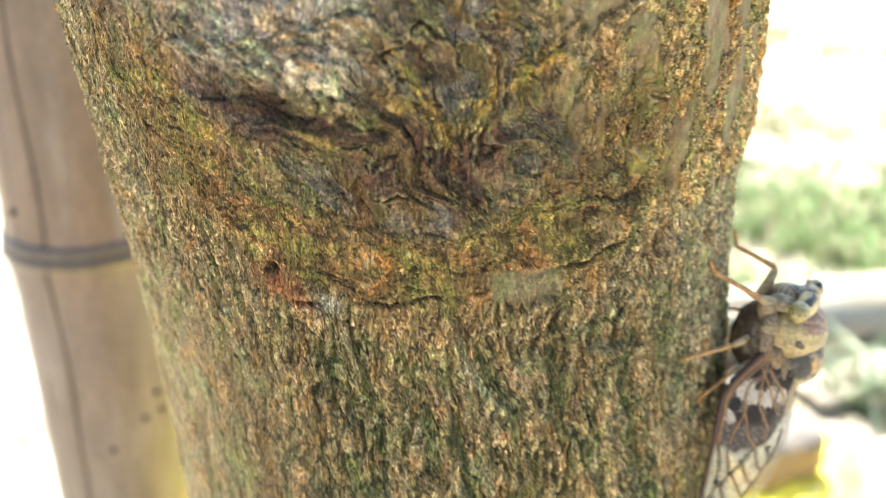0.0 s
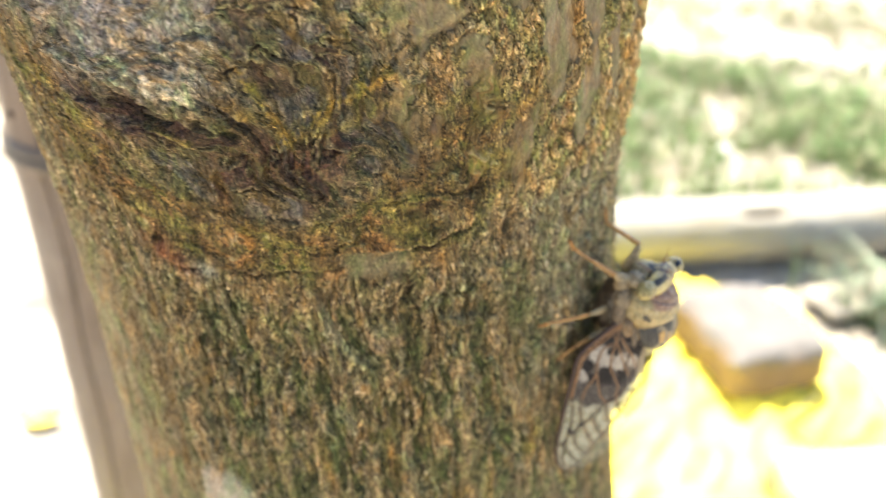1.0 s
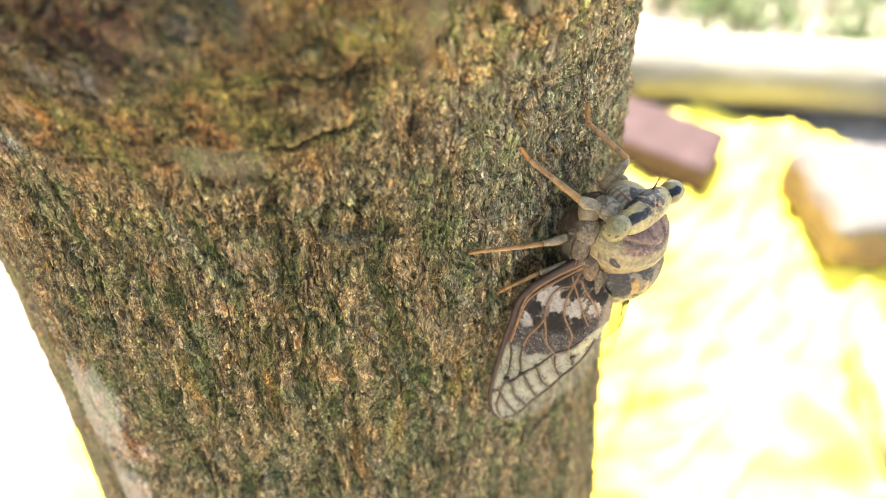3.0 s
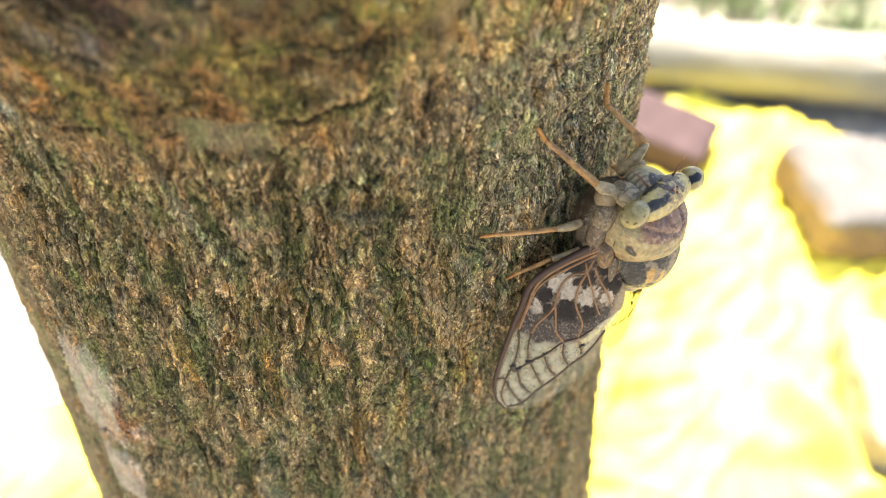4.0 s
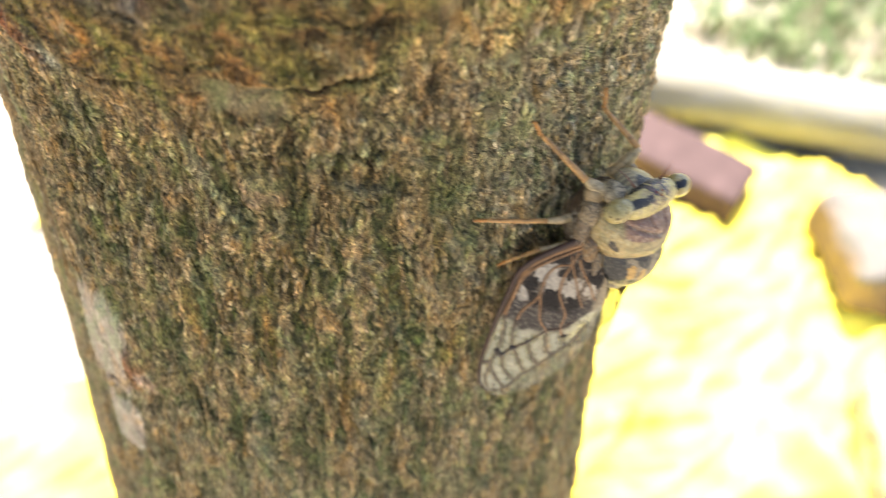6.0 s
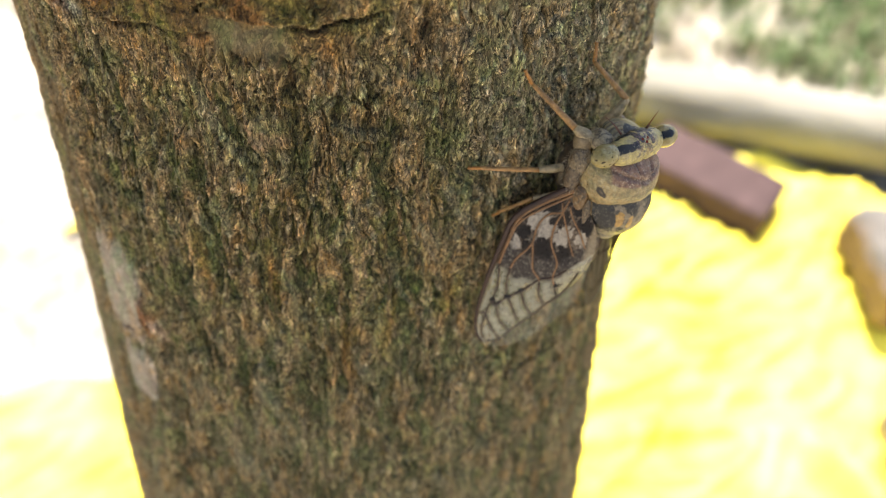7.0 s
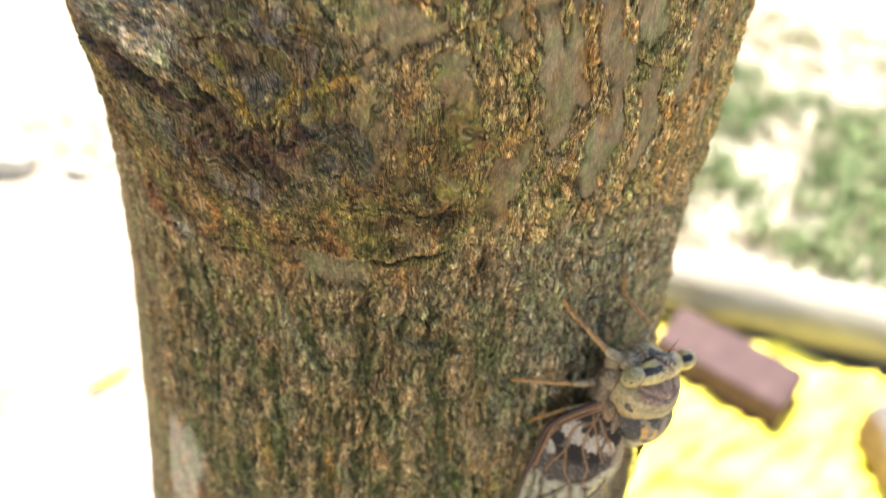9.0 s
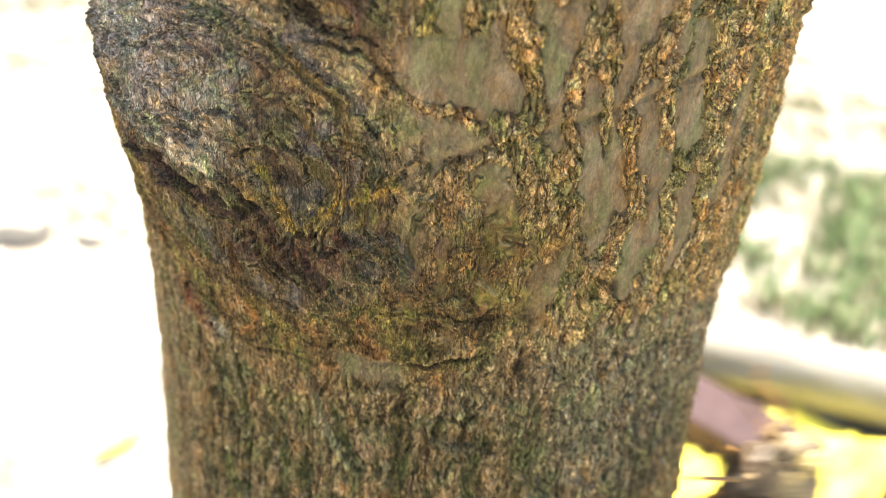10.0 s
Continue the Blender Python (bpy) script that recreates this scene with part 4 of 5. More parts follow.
    split = spot(-0.30, 0.6205, 0.0042, 0.0005, 0.12) + spot(-0.205, 0.6245, 0.0004, 0.0036, -0.1)
    h = h + 0.0012 * tri - 0.0009 * np.clip(split, 0, 1)
    c = blend(c, (0.12, 0.07, 0.045), 0.8 * np.clip(split, 0, 1))
    # orange spindles and grey rubbed ones
    for u, z, ra, rz, tilt in ((0.303, 0.6505, 0.0011, 0.0066, 0.12), (0.62, 0.640, 0.0009, 0.0055, -0.2), (0.80, 0.646, 0.0009, 0.005, -0.3), (0.50, 0.632, 0.001, 0.005, 0.1), (0.10, 0.648, 0.0008, 0.006, 0.15)):
        s = spot(u, z, ra, rz, tilt)
        c = blend(c, (0.43, 0.26, 0.10), 0.85 * s)
        h = h + 0.0007 * s
    for u, z, tilt in ((0.363, 0.647, 0.25), (0.70, 0.6885, 1.2), (0.66, 0.6855, 0.9), (0.52, 0.662, -0.5)):
        s = spot(u, z, 0.0011, 0.0055, tilt)
        c = blend(c, (0.20, 0.20, 0.14), 0.7 * s)
        h = h + 0.0005 * s
    # pits: red hole, slit, round hole
    red = spot(-0.265, 0.6915, 0.0044, 0.0024, -0.45)
    c = blend(c, (0.32, 0.10, 0.05), 0.85 * red)
    c = blend(c, (0.56, 0.54, 0.60), 0.85 * spot(-0.165, 0.6895, 0.0018, 0.0017))
    for u, z, ra, rz, tilt, deep in ((-0.30, 0.6942, 0.0013, 0.0010, 0, 0.0026), (0.60, 0.7062, 0.0028, 0.0009, 0.35, 0.0022), (0.715, 0.6962, 0.0012, 0.0018, 0, 0.0020), (0.42, 0.7035, 0.0017, 0.0012, 0, 0.0014),
                                     (0.20, 0.751, 0.0030, 0.0012, -0.75, 0.0016), (1.02, 0.703, 0.0009, 0.002, -0.3, 0.0012), (0.93, 0.712, 0.0008, 0.0016, 0.2, 0.001), (0.47, 0.705, 0.0016, 0.0009, 0.3, 0.0012)):
        s = spot(u, z, ra, rz, tilt)
        h = h - deep * s
        c = blend(c, (0.050, 0.032, 0.020), 0.85 * s)
    c = blend(c, (0.38, 0.36, 0.31), 0.65 * spot(0.80, 0.6975, 0.0035, 0.0035, 0, 4) * step(-0.2, 0.3, fine))
    # long slanting crease over the plates
    dz = Z - np.interp(A, [0.012, 0.030, 0.041, 0.080], [0.7255, 0.7345, 0.7395, 0.7525])
    slant = np.exp(-(dz / 0.0011) ** 2) * step(0.012, 0.02, A)
    h = h + 0.0004 * slant - 0.0007 * np.exp(-((dz + 0.0019) / 0.0007) ** 2) * step(0.012, 0.02, A)
    c = blend(c, (0.27, 0.225, 0.15), 0.6 * slant)
    dz2 = Z - np.interp(A, [0.011, 0.024, 0.030], [0.7525, 0.7435, 0.737]) - 0.0014 * fbm(A / 0.004, 0.9, seed=45)
    cut = (0.3 + 0.7 * step(-0.1, 0.2, perlin(A / 0.004, 7.7, seed=46))) * np.exp(-(dz2 / 0.0006) ** 2) * step(0.009, 0.013, A) * step(0.030, 0.026, A)
    h = h - 0.0011 * cut
    c = blend(c, (0.07, 0.045, 0.028), 0.75 * cut)
    wiry = np.clip(1 - 0.75 * up * plate - 0.6 * pale - 0.2 * inside - 0.5 * flat - 0.7 * flank - 0.35 * rub * (1 - up), 0.1, 1)
    return h.reshape(shape), wiry, np.clip(c * np.array((0.87, 0.815, 0.61)), 0, 0.8)


def build_trunk():
    tree = empty("tree_trunk", label="living tree trunk with mossy grey-brown bark and a branch scar", category="tree trunk")
    u = np.concatenate([np.linspace(-1.25, 1.70, 920), np.linspace(1.70, 2 * math.pi - 1.25, 70)[1:-1]])
    z = np.concatenate([np.linspace(-0.04, 0.545, 50)[:-1], np.linspace(0.545, 0.772, 1000), np.linspace(0.772, 1.9, 80)[1:]])
    U, Z = np.meshgrid(u, z)
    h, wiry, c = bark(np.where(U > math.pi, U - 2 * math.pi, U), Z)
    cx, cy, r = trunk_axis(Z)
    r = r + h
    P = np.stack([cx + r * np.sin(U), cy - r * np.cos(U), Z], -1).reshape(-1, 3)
    nz, nu = U.shape
    idx = np.arange(nz * nu, dtype=np.int32).reshape(nz, nu)
    nxt = np.roll(idx, -1, 1)
    quads = np.stack([idx[:-1], nxt[:-1], nxt[1:], idx[1:]], -1).reshape(-1, 4)
    me = bpy.data.meshes.new("bark")
    me.vertices.add(len(P))
    me.vertices.foreach_set("co", P.ravel().astype(np.float32))
    me.loops.add(quads.size)
    me.loops.foreach_set("vertex_index", quads.ravel())
    me.polygons.add(len(quads))
    me.polygons.foreach_set("loop_start", np.arange(0, quads.size, 4, dtype=np.int32))
    me.polygons.foreach_set("use_smooth", np.ones(len(quads), dtype=bool))
    me.update()
    me.materials.append(M_BARK)
    ob = new("bark", me)
    ob.parent = tree
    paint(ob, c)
    paint(ob, wiry, "wiry")
    top = [tuple(P[k]) for k in idx[-1]]
    part("cut_top", (top, [], [list(range(len(top)))]), M_LOG, tree, "sawn pale top of the trunk")
    paint(tree.children[-1], np.tile((0.5, 0.42, 0.3), (len(top), 1)))


build_trunk()


# ---- the cicada; its own space is in metres: x to its right, y ahead, z to its back ----
REST = Matrix(((0.437, 0.035, 0.893, 0.0587), (0.888, 0.088, -0.439, 0.1383), (-0.094, 0.995, 0.007, 0.6755), (0, 0, 0, 1)))
MM = 0.001


def shell(name, parent, centre, half, colour, label="", nu=64, nv=44, power=1.0, mat=None, shape=None):
    """A rounded body plate, in millimetres; colour and shape are functions of its vertices."""
    data = ball(centre, half, nu, nv, power)
    v = np.array(data[0])
    if shape:
        v = shape(v)
    ob = part(name, ((v * MM).tolist(), [], data[2]), mat or M_SHELL, parent, label)
    paint(ob, colour(v))
    return ob


def flat_colour(rgb):
    return lambda v: np.tile(rgb, (len(v), 1)) * (1 + 0.25 * fbm(v[:, 0] / 1.2, v[:, 1] / 1.2, v[:, 2] / 1.2, seed=71))[:, None]


def patch(v, at, size, hard=4):
    d = (v - np.array(at)) / np.array(size)
    return np.exp(-np.sum(np.abs(d) ** hard, axis=1))


OCHRE, BLACK, CREAM = (0.66, 0.38, 0.09), (0.020, 0.020, 0.024), (0.60, 0.50, 0.22)


def dabs(c, v, colour, spots, hard=4):
    for at, size in spots:
        c = blend(c, colour, patch(v, at, size, hard))
    return c


def bars(c, v, colour, strokes, rag=0.3, seed=70):
    """Pigment laid on in strokes from a to b, r thick, with ragged but crisp edges."""
    n = fbm(v[:, 0] / 0.7, v[:, 1] / 0.7, v[:, 2] / 0.7, seed=seed)
    for a, b, r in strokes:
        a, b = np.array(a, float), np.array(b, float)
        t = np.clip((v - a) @ (b - a) / max(1e-6, (b - a) @ (b - a)), 0, 1)
        d = np.linalg.norm(v - a - t[:, None] * (b - a), axis=1) + rag * n
        c = blend(c, colour, step(r + 0.10, r - 0.08, d))
    return c


def grit(v, size, seed):
    return fbm(v[:, 0] / size, v[:, 1] / size, v[:, 2] / size, seed=seed)


def head_colour(v):
    c = np.tile((0.72, 0.62, 0.27), (len(v), 1))
    c = blend(c, (0.62, 0.54, 0.32), step(-0.1, 0.4, grit(v, 1.5, 76)))
    c = bars(c, v, BLACK, (((-5.2, 6.0, 6.2), (-0.2, 7.2, 7.1), 0.72), ((-3.9, 5.9, 8.9), (-2.4, 6.2, 9.4), 0.75), ((-2.0, 6.2, 9.5), (-0.5, 6.5, 9.8), 0.62), ((0.2, 7.1, 8.0), (0.8, 6.9, 9.4), 0.5), ((1.8, 7.4, 7.4), (3.4, 7.0, 7.8), 1.0), ((2.6, 7.0, 8.8), (3.0, 6.6, 10.0), 0.55), ((4.6, 5.8, 9.2), (6.6, 5.6, 9.2), 0.6), ((4.4, 6.6, 7.6), (5.2, 6.3, 8.0), 0.6)))
    m = patch(v, (1.6, 6.4, 9.6), (2.6, 2.0, 1.6), 4)
    c = blend(c, (0.26, 0.15, 0.17), 0.85 * m * step(-0.1, 0.25, grit(v, 0.6, 77)))
    c = blend(c, (0.07, 0.07, 0.10), 0.9 * m * step(0.05, 0.22, -grit(v, 0.7, 68)))
    return blend(c, (0.66, 0.60, 0.46), 0.35 * step(0.3, 0.5, grit(v, 0.35, 67)))


def face_colour(v):
    c = np.tile((0.46, 0.41, 0.27), (len(v), 1))
    ribs = step(0.0, 0.5, np.sin(v[:, 2] * 6.5 - v[:, 0] * 1.5))
    c = blend(c, (0.15, 0.115, 0.10), 0.75 * ribs * step(1.2, 0.2, v[:, 0]))
    c = blend(c, (0.60, 0.50, 0.19), 0.8 * step(1.6, 2.4, v[:, 0]))
    c = bars(c, v, BLACK, (((0.4, 6.9, 6.9), (1.2, 7.2, 6.0), 0.75), ((2.3, 7.2, 6.9), (3.2, 6.9, 7.5), 0.6), ((-1.6, 6.0, 6.7), (0.0, 6.7, 7.3), 0.35)))
    return blend(c, (0.62, 0.60, 0.54), 0.5 * step(0.28, 0.45, grit(v, 0.4, 66)))


def pronotum_colour(v):
    n, m, k = grit(v, 1.6, 72), grit(v, 0.7, 77), grit(v, 0.32, 65)
    side = np.abs(v[:, 0] - 1.8)
    c = np.tile((0.36, 0.205, 0.15), (len(v), 1))
    c = blend(c, (0.24, 0.135, 0.11), step(0.0, 0.35, n))
    c = blend(c, (0.42, 0.27, 0.19), step(0.15, 0.45, -n) * 0.7)
    groove = np.exp(-((v[:, 1] - 0.6 - 0.30 * side) / 0.28) ** 2) + np.exp(-((side - 0.9 - 0.25 * v[:, 1]) / 0.2) ** 2)
    c = blend(c, (0.10, 0.06, 0.05), 0.45 * np.clip(groove, 0, 1))
    c = blend(c, (0.66, 0.54, 0.46), step(0.16, 0.34, k + 0.5 * m) * (0.40 + 0.3 * step(3.0, 0.0, v[:, 1])))
    # a tan rim all round, broad at the sides
    tan = blend(np.tile((0.54, 0.42, 0.22), (len(v), 1)), (0.40, 0.35, 0.19), step(-0.1, 0.3, n))
    tan = blend(tan, (0.66, 0.58, 0.36), 0.7 * step(0.05, 0.3, m) * step(4.5, 5.5, side))
    tan = blend(tan, (0.24, 0.17, 0.08), 0.3 * step(0.18, 0.32, -m))
    w = np.maximum(step(0.25, -0.15, v[:, 1] + 0.25 * n - 0.05 * side), step(5.2, 5.8, side + 0.5 * n + 0.25 * (9 - v[:, 2])))
    c = c * (1 - w)[:, None] + tan * w[:, None]
    c = blend(c, (0.36, 0.24, 0.11), 0.7 * step(-3.6, -4.1, v[:, 1]))
    for side_x in (-4.7, 8.3):
        c = bars(c, v, (0.045, 0.036, 0.032), (((side_x - 0.1, -1.3, 9.0), (side_x + 0.5, -1.9, 9.6), 0.62),), 0.2)
        c = bars(c, v, (0.16, 0.13, 0.10), (((side_x + 0.1, -1.45, 9.15), (side_x + 0.3, -1.7, 9.4), 0.25),), 0.1)
    return c


def meso_colour(v):
    n, k = grit(v, 1.1, 73), grit(v, 0.32, 64)
    c = np.tile((0.30, 0.25, 0.19), (len(v), 1))
    c = blend(c, (0.07, 0.06, 0.055), step(0.0, 0.2, n))
    spots, warm = [], []
    for side in (1, -1):
        def q(x, y, z):
            return (2.2 + side * (x - 2.2), y, z)
        warm += [(q(-3.7, -3.4, 7.0), q(-3.2, -8.6, 8.9), 0.9), (q(-1.4, -5.4, 12.1), q(-1.1, -7.0, 12.2), 0.75), (q(0.3, -5.8, 13.1), q(0.4, -7.4, 13.2), 0.5)]
        spots += [(q(-3.2, -3.4, 9.2), q(-2.7, -7.4, 10.5), 1.9), (q(-2.6, -7.8, 10.8), q(-1.9, -9.2, 11.0), 1.15), (q(-1.0, -2.8, 11.8), q(0.3, -4.4, 13.0), 0.85), (q(0.3, -2.6, 12.6), q(0.9, -5.2, 13.5), 0.5), (q(-0.8, -8.2, 12.5), q(0.0, -8.8, 13.0), 0.6)]
    c = bars(c, v, (0.66, 0.40, 0.12), warm, 0.3, 69)
    c = bars(c, v, BLACK, spots, 0.35)
    c = blend(c, (0.36, 0.33, 0.27), 0.95 * step(-8.9, -9.5, v[:, 1] + 0.5 * n))
    c = blend(c, (0.70, 0.66, 0.58), 0.75 * step(0.26, 0.38, k + 0.3 * n) * (0.15 + 0.85 * step(-8, -9, v[:, 1])))
    return c


def hairs(parent, name, centre, half, count, length, rgb, keep, seed):
    """Short pale hairs standing on a rounded plate, in millimetres; each a thin three-sided spike."""
    rng = np.random.default_rng(seed)
    verts, faces = [], []
    c, h = np.array(centre), np.array(half)
    while len(faces) < 3 * count:
        d = rng.normal(size=3)
        d /= np.linalg.norm(d)
        p = c + h * d
        if not keep(p):
            continue
        nrm = d / h
        nrm /= np.linalg.norm(nrm)
        lean = nrm + rng.normal(size=3) * 0.45 + np.array((0, -0.5, 0))
        lean /= np.linalg.norm(lean)
        a = np.cross(lean, (0.3, 0.5, 0.8))
        a /= np.linalg.norm(a)
        b2 = np.cross(lean, a)
        r, k = 0.035 * (0.7 + 0.6 * rng.random()), len(verts)
        for t in range(3):
            w = 2 * math.pi * t / 3
            verts.append(tuple((p - 0.1 * nrm + r * (a * math.cos(w) + b2 * math.sin(w))) * MM))
        verts.append(tuple((p + lean * length * (0.5 + rng.random())) * MM))
        faces += [(k, k + 1, k + 3), (k + 1, k + 2, k + 3), (k + 2, k, k + 3)]
    ob = part(name, (verts, [], faces), M_SHELL, parent, "fine pale hairs")
    paint(ob, np.tile(rgb, (len(verts), 1)))


def prickles(ob, line, radius, count, seed):
    """Fine hairs along a leg, added to its own mesh."""
    rng = np.random.default_rng(seed * 7 + int(abs(line[0][0]) * 10))
    me = ob.data
    verts = [tuple(v.co) for v in me.vertices]
    faces = [tuple(p.vertices) for p in me.polygons]
    d = line[-1] - line[0]
    d = d / np.linalg.norm(d)
    for _ in range(count):
        k = rng.integers(1, len(line) - 1)
        n = np.cross(d, rng.normal(size=3))
        n /= np.linalg.norm(n)
        p = line[k] + n * radius * 0.9
        tip = p + (n + 0.7 * d * rng.uniform(0.3, 1.2)) * rng.uniform(0.25, 0.6)
        sd = np.cross(n, d) * 0.035
        i = len(verts)
        verts += [tuple((p + sd) * MM), tuple((p - sd) * MM), tuple((p + d * 0.06) * MM), tuple(tip * MM)]
        faces += [(i, i + 1, i + 3), (i + 1, i + 2, i + 3), (i + 2, i, i + 3)]
    me.clear_geometry()
    me.from_pydata(verts, [], faces)
    me.polygons.foreach_set("use_smooth", [True] * len(me.polygons))


def leg(parent, name, joints, radii, tip_colour=(1.15, 0.58, 0.22)):
    """Femur, shin and foot as a chain of tapered pieces, joints in millimetres."""
    top = None
    for k, piece in enumerate(("femur", "tibia", "tarsus")[3 - (len(joints) - 1):]):
        a, b = np.array(joints[k]), np.array(joints[k + 1])
        ra, rb = 0.74 * radii[k], 0.74 * radii[k + 1]
        mid = (a + b) / 2 + np.array((0, 0, 0.12 * np.linalg.norm(b - a) * (0.4 if piece == "femur" else 0.1)))
        line = glide([a, mid, b], 12)
        rows = [(tuple(p * MM), (ra + (rb - ra) * t + (0.22 * ra * math.sin(math.pi * t) if piece == "femur" else 0)) * MM) for p, t in zip(line, np.linspace(0, 1, 12))]
        ob = part(name if top is None else piece, lathe(rows, 10), M_LEG, parent if top is None else top)
        prickles(ob, line, 0.9 * (ra + rb) / 2, 26 if piece == "tarsus" else 60, len(joints) + k)
        col = {"femur": (1.0, 1.0, 0.95), "tibia": (1.0, 0.70, 0.40), "tarsus": tip_colour}[piece]
        paint(ob, np.tile(col, (len(ob.data.vertices), 1)))
        top = top or ob


COSTA_PTS = [(-4.5, -3.1, 4.8), (-10.3, -11.2, -0.4), (-12.2, -17.2, -0.7), (-13.4, -25.7, -0.6), (-13.6, -33.4, -0.5), (-13.4, -38.1, 0.5), (-12.1, -40.5, 2.4)]
INNER_PTS = [(-3.3, -9.2, 10.3), (-1.3, -14.5, 10.3), (-1.3, -20.9, 10.6), (-2.2, -27.7, 10.4), (-4.5, -33.6, 8.6), (-7.7, -37.9, 6.6), (-10.8, -40.6, 3.9)]


def wing_point(s, w, mirror=False):
    """A point of the folded fore wing, s from the root to the tip, w from the front rim to the inner edge."""
    s, w = np.atleast_1d(np.asarray(s, float)), np.atleast_1d(np.asarray(w, float))
    c, i = glide(COSTA_PTS, 201), glide(INNER_PTS, 201)
    k = np.clip(s, 0, 1) * 200
    k0 = np.minimum(k.astype(int), 199)
    f = (k - k0)[:, None]
    C, I = c[k0] * (1 - f) + c[k0 + 1] * f, i[k0] * (1 - f) + i[k0 + 1] * f
    P = C + (I - C) * w[:, None]
    out = np.sin(math.pi * np.clip(w, 0, 1)) * np.sin(math.pi * np.clip(s, 0.02, 1)) ** 0.6
    P = P + out[:, None] * np.array((-1.2, 0.0, 1.0))
    if mirror:
        P[:, 0] = 3.4 - P[:, 0]
    return P


def build_wing(cicada, mirror):
    ns, nw = 240, 140
    S, W = np.meshgrid(np.linspace(0, 1, ns), np.linspace(0, 1, nw), indexing="ij")
    s, w = S.ravel(), W.ravel()
    P = wing_point(s, w, mirror)
    idx = np.arange(ns * nw).reshape(ns, nw)
    faces = np.stack([idx[:-1, :-1], idx[1:, :-1], idx[1:, 1:], idx[:-1, 1:]], -1).reshape(-1, 4)
    wing = part("forewing", ((P * MM).tolist(), [], faces.tolist()), M_WING, cicada, "folded fore wing, mottled black and white at the root, clear beyond")
    n = fbm(s * 14, w * 7, seed=81)
    fuzz = fbm(s * 90, w * 42, seed=82)
    rim = np.interp(w, [0, 0.1, 0.22, 0.4, 0.55, 0.66, 0.78, 0.86, 1.0], [0.42, 0.42, 0.44, 0.42, 0.40, 0.385, 0.32, 0.27, 0.20])
    edge = s - rim + 0.02 * n
    solid = step(0.02, -0.015, edge)
    c = np.tile((0.74, 0.70, 0.54), (len(s), 1))
    base = np.tile((0.20, 0.15, 0.115), (len(s), 1))
    base = blend(base, (0.36, 0.31, 0.26), step(0.1, 0.3, fbm(s * 45, w * 16, seed=85)))
    base = blend(base, (0.05, 0.035, 0.03), step(0.1, 0.3, -fbm(s * 45, w * 16, seed=85)))

    ws, ww = s + 0.035 * fbm(s * 36, w * 15, seed=83), w + 0.07 * fbm(s * 36, w * 15, seed=84)

    def dab(s0, w0, a, b):
        return step(0.35, 0.6, np.exp(-np.abs((ws - s0) / a) ** 4 - np.abs((ww - w0) / b) ** 4) + 0.22 * fuzz)

    for s0, w0, a, b in ((0.15, 0.19, 0.045, 0.09), (0.165, 0.36, 0.05, 0.085), (0.165, 0.56, 0.055, 0.10), (0.30, 0.12, 0.05, 0.055), (0.12, 0.78, 0.06, 0.08)):
        base = blend(base, (0.66, 0.575, 0.49), (0.8 + 0.5 * fuzz) * dab(s0, w0, a, b))
    for s0, w0, a, b in ((0.08, 0.17, 0.035, 0.11), (0.225, 0.17, 0.04, 0.08), (0.10, 0.40, 0.035, 0.10), (0.05, 0.75, 0.05, 0.2), (0.20, 0.07, 0.10, 0.03), (0.26, 0.43, 0.06, 0.13), (0.255, 0.68, 0.055, 0.12), (0.355, 0.10, 0.035, 0.07), (0.29, 0.30, 0.03, 0.10), (0.03, 0.5, 0.03, 0.3)):
        base = blend(base, (0.022, 0.018, 0.020), dab(s0, w0, a, b))
    base = blend(base, (0.055, 0.048, 0.048), np.clip(step(-0.12, -0.08, edge + 0.03 * n) * (0.85 + 0.5 * fuzz), 0, 1))
    base = blend(base, (0.36, 0.31, 0.27), 0.8 * step(0.1, 0.3, fuzz + 0.3 * n) * step(-0.12, -0.07, edge))
    base = blend(base, (0.17, 0.09, 0.045), step(0.07, 0.03, w))
    base = blend(base, (0.42, 0.34, 0.24), 0.8 * step(0.86, 0.92, w))
    c = c * (1 - solid)[:, None] + base * solid[:, None]
    c = blend(c, (0.18, 0.09, 0.04), step(0.045, 0.02, w))
    # beyond the vein that runs round the cells the membrane is nearly clear
    border = np.interp(s, [0.30, 0.39, 0.45, 0.51, 0.58, 0.65, 0.72, 0.81, 0.91, 1.0], [0.92, 0.86, 0.80, 0.71, 0.665, 0.60, 0.55, 0.50, 0.22, 0.05])
    clear = (1 - solid) * (0.48 + 0.15 * n + 0.34 * step(0.0, 0.05, w - border)) + solid * 0.02
    clear = np.where(w < 0.035, 0.05, clear) * (0.6 if mirror else 1.0)
    paint(wing, np.clip(clear, 0, 1), "clear")

    near_vein = []

    def vein(points, r0, r1, mat=M_VEIN):
        sw = glide(points, 10 * (len(points) - 1) + 1)
        p = wing_point(sw[:, 0], sw[:, 1], mirror) * MM
        rad = (0.5 if mirror else 1.0) * np.linspace(r0, r1, len(p)) * MM
        near_vein.append((sw[:, 0], sw[:, 1]))
        # tawny on the mottled root, nearly black on the clear part
        inner = int(np.sum(sw[:, 0] < 0.40)) if mat is M_RIDGE else 0
        for run, skin in ((slice(0, inner + 1), mat), (slice(inner, len(p)), M_VEIN if mat is M_RIDGE else mat)):
            rows = [(tuple(q), r) for q, r in zip(p[run], rad[run])]
            if len(rows) > 1:
                part("vein", lathe(rows, 6), skin, wing)

    vein([(0.0, 0.0), (0.2, 0.0), (0.4, 0.0), (0.6, 0.0), (0.8, 0.0), (0.97, 0.02)], 0.60, 0.24)
